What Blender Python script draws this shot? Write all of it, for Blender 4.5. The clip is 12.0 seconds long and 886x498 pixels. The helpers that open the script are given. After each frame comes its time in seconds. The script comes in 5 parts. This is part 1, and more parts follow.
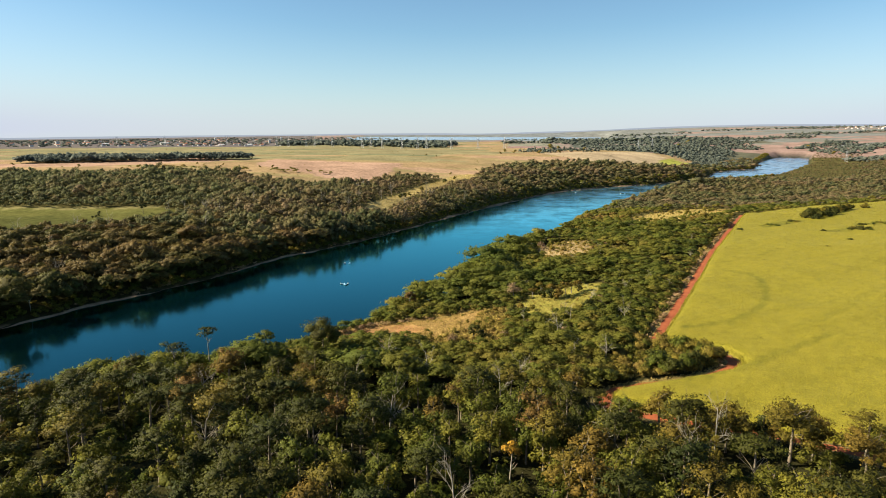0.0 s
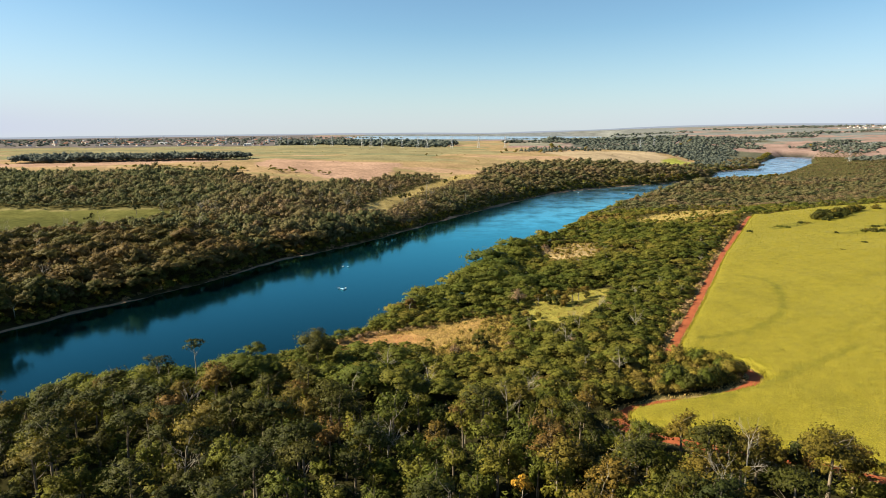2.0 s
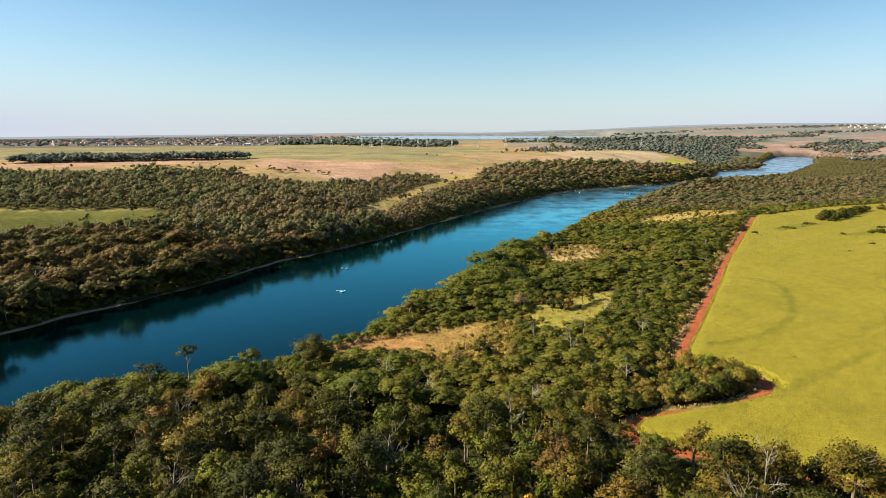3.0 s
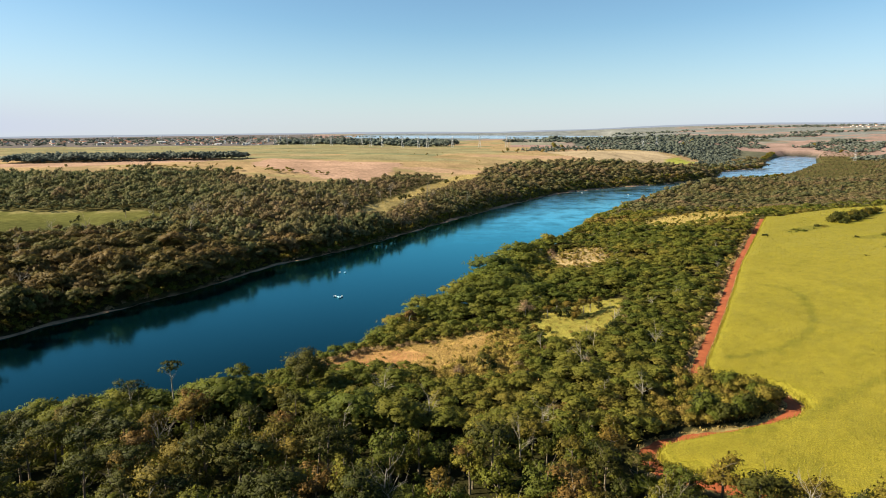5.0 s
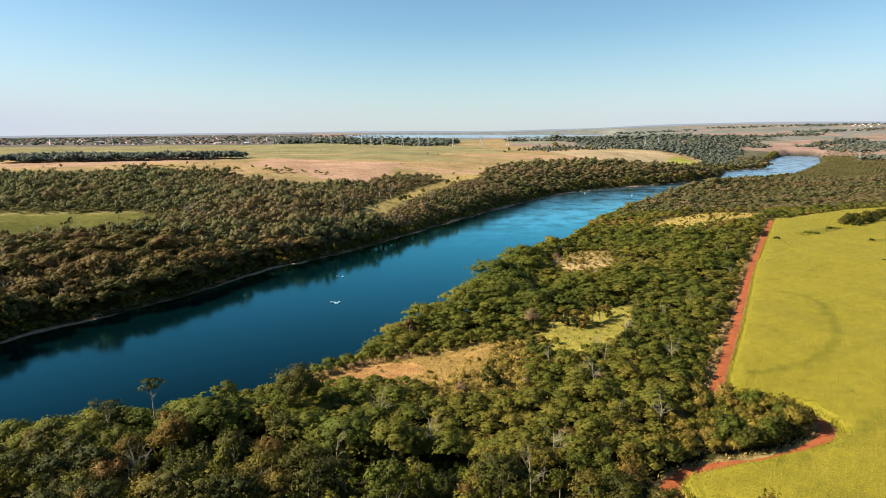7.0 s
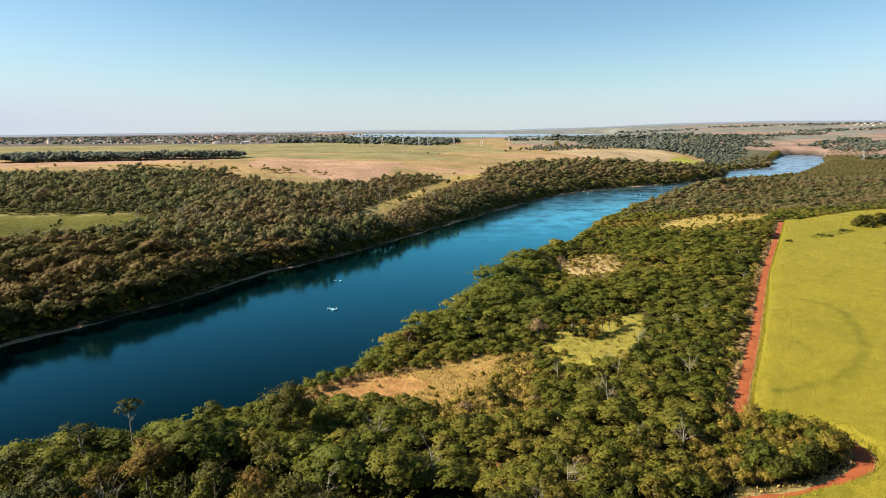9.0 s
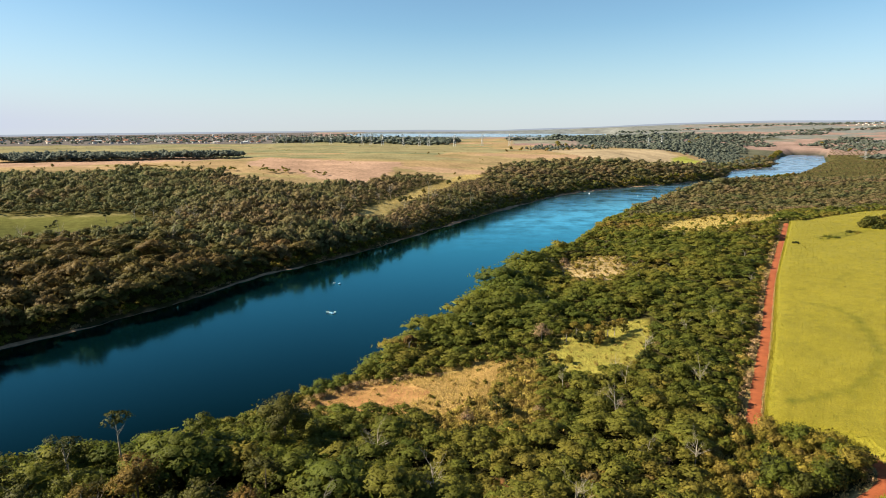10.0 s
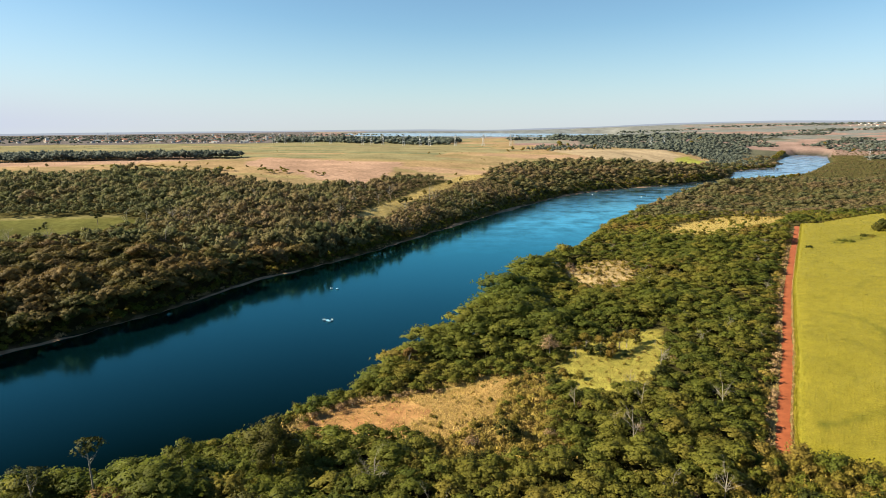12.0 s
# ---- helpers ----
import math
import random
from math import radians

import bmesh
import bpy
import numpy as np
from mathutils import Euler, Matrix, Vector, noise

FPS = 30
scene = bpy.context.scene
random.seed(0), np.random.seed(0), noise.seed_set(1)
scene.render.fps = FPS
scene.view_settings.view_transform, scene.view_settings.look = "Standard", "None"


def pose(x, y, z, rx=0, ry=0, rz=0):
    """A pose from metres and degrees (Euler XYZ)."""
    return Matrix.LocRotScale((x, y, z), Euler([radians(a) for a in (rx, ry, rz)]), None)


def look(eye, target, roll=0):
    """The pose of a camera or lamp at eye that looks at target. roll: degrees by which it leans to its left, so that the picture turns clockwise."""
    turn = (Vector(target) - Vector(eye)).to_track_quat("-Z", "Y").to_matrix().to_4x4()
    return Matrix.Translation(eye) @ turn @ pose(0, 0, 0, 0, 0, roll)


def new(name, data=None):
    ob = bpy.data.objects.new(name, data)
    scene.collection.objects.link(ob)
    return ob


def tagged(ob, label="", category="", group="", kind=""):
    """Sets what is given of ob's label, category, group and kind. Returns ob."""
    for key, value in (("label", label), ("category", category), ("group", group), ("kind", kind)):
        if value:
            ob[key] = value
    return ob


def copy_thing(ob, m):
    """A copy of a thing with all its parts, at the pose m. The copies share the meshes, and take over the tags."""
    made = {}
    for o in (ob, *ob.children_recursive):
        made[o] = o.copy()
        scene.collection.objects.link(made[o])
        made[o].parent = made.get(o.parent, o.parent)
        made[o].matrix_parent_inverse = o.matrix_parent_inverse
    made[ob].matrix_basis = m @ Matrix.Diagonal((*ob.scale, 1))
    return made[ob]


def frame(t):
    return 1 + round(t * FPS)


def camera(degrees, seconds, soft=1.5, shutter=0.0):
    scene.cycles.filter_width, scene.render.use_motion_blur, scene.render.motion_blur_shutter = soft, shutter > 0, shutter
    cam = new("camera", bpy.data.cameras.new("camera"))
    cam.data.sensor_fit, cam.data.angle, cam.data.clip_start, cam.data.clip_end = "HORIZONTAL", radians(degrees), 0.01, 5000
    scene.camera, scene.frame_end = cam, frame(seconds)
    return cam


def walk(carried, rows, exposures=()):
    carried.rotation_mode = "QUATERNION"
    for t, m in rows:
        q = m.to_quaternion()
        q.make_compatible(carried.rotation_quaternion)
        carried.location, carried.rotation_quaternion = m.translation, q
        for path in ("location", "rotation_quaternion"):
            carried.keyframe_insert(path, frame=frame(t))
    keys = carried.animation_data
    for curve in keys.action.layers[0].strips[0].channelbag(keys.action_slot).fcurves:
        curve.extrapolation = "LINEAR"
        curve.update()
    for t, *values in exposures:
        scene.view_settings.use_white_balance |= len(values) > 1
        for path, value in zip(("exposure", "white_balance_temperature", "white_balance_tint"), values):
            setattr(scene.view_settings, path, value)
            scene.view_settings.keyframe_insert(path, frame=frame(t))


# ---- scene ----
cam = camera(70, 12.0, soft=0.76)
PATH = [
    (0.0, pose(0.00, -0.00, 80.00, 79.436, -0.025, 0.004)),
    (1.0, pose(-0.24, 5.71, 80.01, 79.408, -0.018, 0.014)),
    (2.0, pose(-0.49, 11.43, 80.04, 79.376, -0.003, 0.023)),
    (3.0, pose(-0.73, 17.17, 80.06, 79.346, 0.011, 0.033)),
    (5.0, pose(-1.15, 28.72, 80.12, 79.301, 0.004, 0.055)),
    (6.0, pose(-1.33, 34.57, 80.17, 79.261, 0.005, 0.070)),
    (7.0, pose(-1.52, 40.45, 80.23, 79.229, 0.007, 0.106)),
    (9.0, pose(-1.94, 52.24, 80.35, 79.150, 0.010, 0.142)),
    (10.0, pose(-2.21, 58.11, 80.39, 79.128, -0.000, 0.164)),
    (11.0, pose(-2.49, 63.97, 80.41, 79.108, -0.027, 0.193)),
    (12.0, pose(-2.78, 69.83, 80.42, 79.098, -0.062, 0.216)),
]
walk(cam, PATH, [(0.0, 1.46), (12.0, 1.46)])

# ---- light ----
SUN_UP, SUN_FROM = 32, (-1.0, -0.03)
world = bpy.data.worlds.new("world")
scene.world = world
world.use_nodes = True
wt = world.node_tree
sky = wt.nodes.new("ShaderNodeTexSky")
sky.sky_type, sky.sun_disc = "NISHITA", False
sky.sun_elevation, sky.sun_rotation = radians(SUN_UP), math.atan2(SUN_FROM[0], SUN_FROM[1]) % (2 * math.pi)
sky.altitude, sky.air_density, sky.dust_density, sky.ozone_density = 400, 1.0, 0.2, 1.5
split = wt.nodes.new("ShaderNodeSeparateColor")
wt.links.new(sky.outputs[0], split.inputs[0])
thick = wt.nodes.new("ShaderNodeMapRange")
for key, value in (("From Min", 2.8), ("From Max", 8.5), ("To Max", 0.93)):
    thick.inputs[key].default_value = value
wt.links.new(split.outputs[0], thick.inputs["Value"])
haze = wt.nodes.new("ShaderNodeMix")
haze.data_type = "RGBA"
haze.inputs[7].default_value = (5.35, 5.8, 7.1, 1)
wt.links.new(thick.outputs[0], haze.inputs[0])
tint = wt.nodes.new("ShaderNodeVectorMath")
tint.operation = "MULTIPLY"
tint.inputs[1].default_value = (0.90, 1.13, 1.20)
wt.links.new(sky.outputs[0], tint.inputs[0])
wt.links.new(tint.outputs[0], haze.inputs[6])
wt.links.new(haze.outputs[2], wt.nodes["Background"].inputs[0])
wt.nodes["Background"].inputs[1].default_value = 0.0425
sun = new("sun", bpy.data.lights.new("sun", "SUN"))
sun.data.energy, sun.data.angle, sun.data.color = 5.0, radians(0.53), (1.0, 0.88, 0.64)
sun.matrix_world = look((SUN_FROM[0] * 100, SUN_FROM[1] * 100, math.tan(radians(SUN_UP)) * 100), (0, 0, 0))


# ---- materials ----
def material(name, rough=0.9):
    mat = bpy.data.materials.new(name)
    mat.use_nodes = True
    tree = mat.node_tree
    bsdf = tree.nodes["Principled BSDF"]
    bsdf.inputs["Roughness"].default_value = rough
    bsdf.inputs["Specular IOR Level"].default_value = 0.25
    return mat, tree, bsdf


def node(tree, kind, **values):
    n = tree.nodes.new(kind)
    for key, value in values.items():
        n.inputs[key.replace("_", " ")].default_value = value
    return n


def noise_node(tree, scale, detail=4.0, rough=0.6, place=None):
    n = node(tree, "ShaderNodeTexNoise", Scale=scale, Detail=detail, Roughness=rough)
    if place is None:
        place = tree.nodes.new("ShaderNodeNewGeometry").outputs["Position"]
    tree.links.new(place, n.inputs["Vector"])
    return n.outputs["Fac"]


def ramp(tree, fac, stops):
    n = tree.nodes.new("ShaderNodeValToRGB")
    while len(n.color_ramp.elements) < len(stops):
        n.color_ramp.elements.new(0.5)
    for e, (at, colour) in zip(n.color_ramp.elements, stops):
        e.position, e.color = at, (*colour, 1)
    tree.links.new(fac, n.inputs[0])
    return n.outputs[0]


def value_range(tree, fac, low, high, start=0.0, end=1.0):
    n = node(tree, "ShaderNodeMapRange", From_Min=start, From_Max=end, To_Min=low, To_Max=high)
    tree.links.new(fac, n.inputs["Value"])
    return n.outputs[0]


def scaled(tree, colour, factor):
    """A colour times a factor."""
    n = tree.nodes.new("ShaderNodeVectorMath")
    n.operation = "SCALE"
    tree.links.new(colour, n.inputs[0])
    tree.links.new(factor, n.inputs["Scale"])
    return n.outputs[0]


def mixed(tree, fac, a, b):
    n = tree.nodes.new("ShaderNodeMix")
    n.data_type = "RGBA"
    for socket, v in ((n.inputs[0], fac), (n.inputs[6], a), (n.inputs[7], b)):
        if isinstance(v, (int, float)):
            socket.default_value = v
        elif isinstance(v, tuple):
            socket.default_value = (*v, 1)
        else:
            tree.links.new(v, socket)
    return n.outputs[2]


def bump(tree, bsdf, fac, strength, distance):
    n = node(tree, "ShaderNodeBump", Strength=strength, Distance=distance)
    tree.links.new(fac, n.inputs["Height"])
    tree.links.new(n.outputs[0], bsdf.inputs["Normal"])


def plain(name, low, high, scale, rough=0.9, relief=0.02, metal=0.0):
    """A surface of two tones with grain at two sizes and a fine relief."""
    mat, tree, bsdf = material(name, rough)
    big, fine = noise_node(tree, scale), noise_node(tree, scale * 9)
    tone = ramp(tree, big, [(0.3, low), (0.7, high)])
    tree.links.new(scaled(tree, tone, value_range(tree, fine, 0.7, 1.3)), bsdf.inputs["Base Color"])
    bsdf.inputs["Metallic"].default_value = metal
    bump(tree, bsdf, fine, 0.6, relief)
    return mat


LEAF_TONES = [(0.0, (0.034, 0.050, 0.011)), (0.25, (0.050, 0.063, 0.013)), (0.45, (0.066, 0.074, 0.016)), (0.62, (0.080, 0.078, 0.019)),
              (0.78, (0.088, 0.072, 0.024)), (0.9, (0.110, 0.090, 0.042)), (1.0, (0.115, 0.072, 0.027))]


def foliage(name, tones, single, gain=1.0, holes=0.56, vary=0.4, grain=5.0, relief=0.1, thin=0.2, blotch=0.25):
    """Leaves: each plant has a tone of its own, each spray of leaves a lightness of its own."""
    mat, tree, bsdf = material(name, 0.62)
    bsdf.inputs["Specular IOR Level"].default_value = 0.12
    if single:
        pick = tree.nodes.new("ShaderNodeObjectInfo").outputs["Random"]
    else:
        a = tree.nodes.new("ShaderNodeAttribute")
        a.attribute_name = "tone"
        pick = a.outputs["Fac"]
    geo = tree.nodes.new("ShaderNodeNewGeometry")
    tone = ramp(tree, pick, [(at, (c[0] * 1.25, c[1] * 1.06, c[2] * 0.80)) for at, c in tones])
    light = value_range(tree, geo.outputs["Random Per Island"], (1.1 - vary * 0.76) * gain, (1.1 + vary * 0.76) * gain)
    patch = value_range(tree, noise_node(tree, 0.35, 2.0), 1 - blotch, 1 + blotch, 0.3, 0.7)
    # Random lights and darks that stand for shaded gaps between leaves.
    clump = value_range(tree, noise_node(tree, 2.6, 2.0), 1 - 0.7 * vary, 1 + 0.7 * vary, 0.35, 0.65)
    leaf = scaled(tree, scaled(tree, scaled(tree, tone, light), patch), clump)
    fine = noise_node(tree, grain, 2.0, 0.7)
    speck = 0.5 if vary > 0.3 else 0.36
    leaf = scaled(tree, leaf, value_range(tree, fine, 1 - speck, 1 + speck, 0.3, 0.7))
    bump(tree, bsdf, fine, 1.0, relief)
    tree.links.new(leaf, bsdf.inputs["Base Color"])
    through_leaf = tree.nodes.new("ShaderNodeBsdfTranslucent")
    tree.links.new(leaf, through_leaf.inputs["Color"])
    mix = node(tree, "ShaderNodeMixShader", Fac=thin)
    out = tree.nodes["Material Output"]
    tree.links.new(bsdf.outputs[0], mix.inputs[1])
    tree.links.new(through_leaf.outputs[0], mix.inputs[2])
    if not holes:
        tree.links.new(mix.outputs[0], out.inputs["Surface"])
        return mat
    gap = tree.nodes.new("ShaderNodeMath")
    gap.operation = "GREATER_THAN"
    gap.inputs[1].default_value = holes
    tree.links.new(noise_node(tree, grain * 0.8, 2.0), gap.inputs[0])
    cut = tree.nodes.new("ShaderNodeMixShader")
    tree.links.new(gap.outputs[0], cut.inputs[0])
    tree.links.new(mix.outputs[0], cut.inputs[1])
    tree.links.new(tree.nodes.new("ShaderNodeBsdfTransparent").outputs[0], cut.inputs[2])
    tree.links.new(cut.outputs[0], out.inputs["Surface"])
    return mat


def tones_of(*colours):
    return [(i / (len(colours) - 1), c) for i, c in enumerate(colours)]


M_MASS = foliage("forest leaves", LEAF_TONES, False, 1.66, 0.56, 0.22, 3.2, 0.14, 0.5)
# Browner of their own, with the sunless slope's shade put into the colour.
M_SLOPE = foliage("dry slope leaves darkened for shade", tones_of((0.034, 0.045, 0.015), (0.052, 0.054, 0.019), (0.072, 0.060, 0.025), (0.078, 0.058, 0.029), (0.088, 0.070, 0.045)), False, 1.2, 0.56, 0.3, 2.2, 0.16, 0.35)
# Less saturated and bluer than near leaves, haze mixed into the tones.
M_HILL = foliage("forest leaves muted for haze", tones_of((0.041, 0.055, 0.031), (0.056, 0.067, 0.037), (0.073, 0.073, 0.044), (0.084, 0.072, 0.049), (0.102, 0.088, 0.066)), False, 1.6, 0.56, 0.2, 1.2, 0.2, 0.5)
# Far leaves turned blue-grey: the haze is put into their colour.
M_HAZED = foliage("far leaves greyed by haze", tones_of((0.044, 0.062, 0.068), (0.060, 0.080, 0.084), (0.078, 0.095, 0.100)), False, 1.5, 0, 0.2, 0.6, 0.5, 0.35)
M_LUSH = foliage("lush leaves", tones_of((0.040, 0.056, 0.009), (0.056, 0.068, 0.010), (0.074, 0.078, 0.012)), True, 1.14)
M_OLIVE = foliage("olive leaves", tones_of((0.060, 0.058, 0.010), (0.074, 0.066, 0.012), (0.082, 0.062, 0.014)), True, 1.14)
M_DARK = foliage("dark leaves", tones_of((0.024, 0.036, 0.009), (0.036, 0.045, 0.009), (0.048, 0.053, 0.010)), True, 0.85)
M_DRY = foliage("dry leaves", tones_of((0.066, 0.048, 0.015), (0.078, 0.052, 0.016), (0.066, 0.054, 0.019)), True, 1.08)
M_GOLD = foliage("golden leaves", tones_of((0.34, 0.22, 0.03), (0.38, 0.24, 0.04)), True, 0.65)
M_CANE = foliage("cane leaves", tones_of((0.150, 0.172, 0.022), (0.300, 0.300, 0.042), (0.390, 0.366, 0.062)), False, 0.71, 0, 0.14, 4.5, 0.12, 0.2, 0.06)
M_GRASS = foliage("dry grass blades", tones_of((0.18, 0.19, 0.04), (0.33, 0.275, 0.095), (0.41, 0.335, 0.16)), False, 0.72, 0, 0.4)
M_TUFT = foliage("straw-coloured grass clumps", tones_of((0.13, 0.14, 0.03), (0.215, 0.195, 0.052), (0.28, 0.225, 0.095)), False, 0.85, 0.56, 0.3, 6.0, 0.1, 0.3)
M_BRUSH = foliage("bleached dry brush", tones_of((0.20, 0.165, 0.095), (0.31, 0.245, 0.165), (0.40, 0.31, 0.22)), False, 0.95, 0.5, 0.4, 6.0, 0.1, 0.3)
M_STRAW = foliage("yellow-brown scrub leaves", tones_of((0.100, 0.098, 0.018), (0.128, 0.116, 0.024), (0.150, 0.126, 0.036)), True, 0.88, 0.56, 0.4)
M_TWIG = foliage("dry twig sprays", tones_of((0.15, 0.110, 0.080), (0.17, 0.130, 0.098), (0.19, 0.150, 0.108)), True, 0.9, 0.5, 0.5)
M_BARK = plain("bark", (0.11, 0.085, 0.06), (0.22, 0.18, 0.13), 1.5)
M_PALE = plain("pale dead wood", (0.22, 0.19, 0.15), (0.34, 0.30, 0.24), 1.5)
M_ROAD = plain("red earth road", (0.22, 0.055, 0.018), (0.295, 0.082, 0.030), 0.25, 0.95, 0.05)


def ground_material():
    mat, tree, bsdf = material("ground", 0.95)
    bsdf.inputs["Specular IOR Level"].default_value = 0.0
    a = tree.nodes.new("ShaderNodeAttribute")
    a.attribute_name = "cover"
    big, mid, fine = noise_node(tree, 0.02, 5.0), noise_node(tree, 0.25, 4.0), noise_node(tree, 2.2, 3.0)
    c = scaled(tree, a.outputs["Color"], value_range(tree, big, 0.52, 0.90, 0.3, 0.7))
    c = scaled(tree, c, value_range(tree, mid, 0.75, 1.25, 0.3, 0.7))
    c = scaled(tree, c, value_range(tree, fine, 0.75, 1.25, 0.3, 0.7))
    tree.links.new(c, bsdf.inputs["Base Color"])
    bump(tree, bsdf, fine, 0.7, 0.25)
    return mat


def water_material(name, deep, far_body, shine, ripple):
    """Water: a dark body under a reflection that grows towards grazing."""
    mat, tree, bsdf = material(name, 0.8)
    bsdf.inputs["Specular IOR Level"].default_value = 0.0
    big = noise_node(tree, 0.012, 3.0)
    body = ramp(tree, big, [(0.3, (0.75, 0.75, 0.75)), (0.75, (1.2, 1.2, 1.2))])
    geo = tree.nodes.new("ShaderNodeNewGeometry").outputs["Position"]
    small, streak = noise_node(tree, 1.1, 3.0, 0.6, geo), noise_node(tree, 0.02, 4.0, 0.6, geo)
    n = node(tree, "ShaderNodeBump", Distance=0.1)
    tree.links.new(small, n.inputs["Height"])
    place = tree.nodes.new("ShaderNodeSeparateXYZ")
    tree.links.new(geo, place.inputs[0])
    # Body colour lightens with distance, in place of a brighter far reflection.
    water = mixed(tree, value_range(tree, place.outputs["Y"], 0.0, 1.0, 210, 480), deep, far_body)
    tint = tree.nodes.new("ShaderNodeVectorMath")
    tint.operation = "MULTIPLY"
    tree.links.new(water, tint.inputs[0])
    tree.links.new(body, tint.inputs[1])
    tree.links.new(tint.outputs[0], bsdf.inputs["Base Color"])
    wind = tree.nodes.new("ShaderNodeMath")
    wind.operation = "MULTIPLY"
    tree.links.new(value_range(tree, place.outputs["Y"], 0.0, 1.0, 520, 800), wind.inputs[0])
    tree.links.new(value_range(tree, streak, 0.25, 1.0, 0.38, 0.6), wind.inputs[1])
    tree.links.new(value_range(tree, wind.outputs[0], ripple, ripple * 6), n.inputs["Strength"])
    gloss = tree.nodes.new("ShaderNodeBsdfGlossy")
    # Reflection tinted teal nearby, whitened far off to stand for haze.
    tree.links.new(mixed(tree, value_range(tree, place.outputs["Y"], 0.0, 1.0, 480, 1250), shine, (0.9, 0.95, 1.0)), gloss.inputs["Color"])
    tree.links.new(value_range(tree, wind.outputs[0], 0.10, 0.25), gloss.inputs["Roughness"])
    fresnel = node(tree, "ShaderNodeFresnel", IOR=1.33)
    mix = tree.nodes.new("ShaderNodeMixShader")
    shimmer = tree.nodes.new("ShaderNodeMath")
    shimmer.operation = "MULTIPLY"
    # Light and dark streaks painted into the sheen of the farther water.
    sheen_streaks = value_range(tree, noise_node(tree, 0.045, 5.0, 0.65, geo), -0.45, 0.6, 0.36, 0.64)
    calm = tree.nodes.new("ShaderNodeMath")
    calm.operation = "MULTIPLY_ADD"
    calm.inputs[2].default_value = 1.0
    tree.links.new(sheen_streaks, calm.inputs[0])
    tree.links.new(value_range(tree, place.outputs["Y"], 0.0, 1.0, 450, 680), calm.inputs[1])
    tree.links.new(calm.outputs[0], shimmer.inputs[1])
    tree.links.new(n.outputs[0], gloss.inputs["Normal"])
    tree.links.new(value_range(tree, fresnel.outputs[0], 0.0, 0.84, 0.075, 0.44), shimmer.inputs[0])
    tree.links.new(shimmer.outputs[0], mix.inputs[0])
    tree.links.new(bsdf.outputs[0], mix.inputs[1])
    tree.links.new(gloss.outputs[0], mix.inputs[2])
    tree.links.new(mix.outputs[0], tree.nodes["Material Output"].inputs["Surface"])
    return mat


M_GROUND = ground_material()
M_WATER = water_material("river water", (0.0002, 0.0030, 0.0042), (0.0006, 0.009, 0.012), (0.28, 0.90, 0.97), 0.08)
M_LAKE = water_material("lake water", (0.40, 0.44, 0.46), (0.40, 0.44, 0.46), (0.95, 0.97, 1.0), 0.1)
M_WHITE = plain("white plastic", (0.70, 0.70, 0.69), (0.82, 0.82, 0.81), 3.0, 0.4, 0.002)
M_BLUE = plain("light blue plastic", (0.20, 0.42, 0.62), (0.30, 0.52, 0.72), 3.0, 0.4, 0.002)
M_RAFT = plain("dark blue raft", (0.02, 0.05, 0.09), (0.04, 0.09, 0.15), 3.0, 0.6, 0.005)


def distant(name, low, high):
    """A plain far backdrop that glows, as pale as the air in front of it."""
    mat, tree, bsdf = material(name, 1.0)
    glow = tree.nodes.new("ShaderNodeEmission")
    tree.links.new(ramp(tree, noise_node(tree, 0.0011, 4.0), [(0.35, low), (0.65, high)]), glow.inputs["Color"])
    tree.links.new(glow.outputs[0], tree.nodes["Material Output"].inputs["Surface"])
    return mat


M_RIDGE = distant("glowing far ridge", (0.145, 0.163, 0.192), (0.165, 0.183, 0.212))
M_SAND = plain("shore sand", (0.16, 0.10, 0.058), (0.36, 0.235, 0.14), 0.12, 0.95, 0.08)
M_WALL = plain("painted house wall", (0.36, 0.34, 0.31), (0.58, 0.56, 0.53), 0.3)
M_ROOF = plain("clay tile roof", (0.24, 0.10, 0.06), (0.36, 0.17, 0.11), 0.4)
M_METALROOF = plain("pale metal roof", (0.42, 0.43, 0.44), (0.6, 0.6, 0.6), 0.4, 0.5)
M_STEEL = plain("galvanised steel", (0.42, 0.43, 0.44), (0.52, 0.53, 0.54), 2.0, 0.5, 0.002, 0.6)


# ---- plan of the valley ----
LEFT_BANK = [(-330, -160), (-280, 20), (-240, 120), (-205, 205), (-182, 250), (-158, 292), (-127, 338), (-104, 400),
             (-70, 442), (-40, 498), (0, 580), (55, 682), (140, 830), (230, 912), (325, 970), (420, 1050), (470, 1120),
             (508, 1205), (548, 1275), (606, 1322), (682, 1386), (704, 1440), (790, 1602), (872, 1740), (985, 1920), (1060, 2010)]
RIGHT_BANK = [(-240, -160), (-205, 20), (-180, 110), (-140, 163), (-100, 187), (-72, 207), (-53, 225), (-33, 246), (-14, 280),
              (5, 299), (19, 342), (36, 397), (77, 463), (123, 573), (225, 742), (312, 852), (397, 955), (490, 1066),
              (548, 1102), (665, 1242), (780, 1400), (895, 1560), (1010, 1755), (1085, 1880), (1112, 1960), (1060, 2010)]
ROAD = [(234, 492), (213.7, 455.8), (138.2, 323.7), (110.7, 271.5), (91.1, 234.5), (78.5, 212), (69.8, 195.8), (66, 188), (67.5, 183.5), (74, 180), (80, 175.5), (81.8, 170),
        (80, 164.8), (75, 160.4), (68, 157), (59.3, 154), (50.5, 152.2), (42, 149.2), (38.5, 144.5), (40, 138.8), (46, 135), (56, 130.5), (66, 126),
        (84, 114), (104, 98), (150, 60)]
FIELD_FAR = [(150, 60), (500, -60), (1000, 420), (640, 590), (388, 556), (309, 536), (248, 489), (213.7, 455.8)]
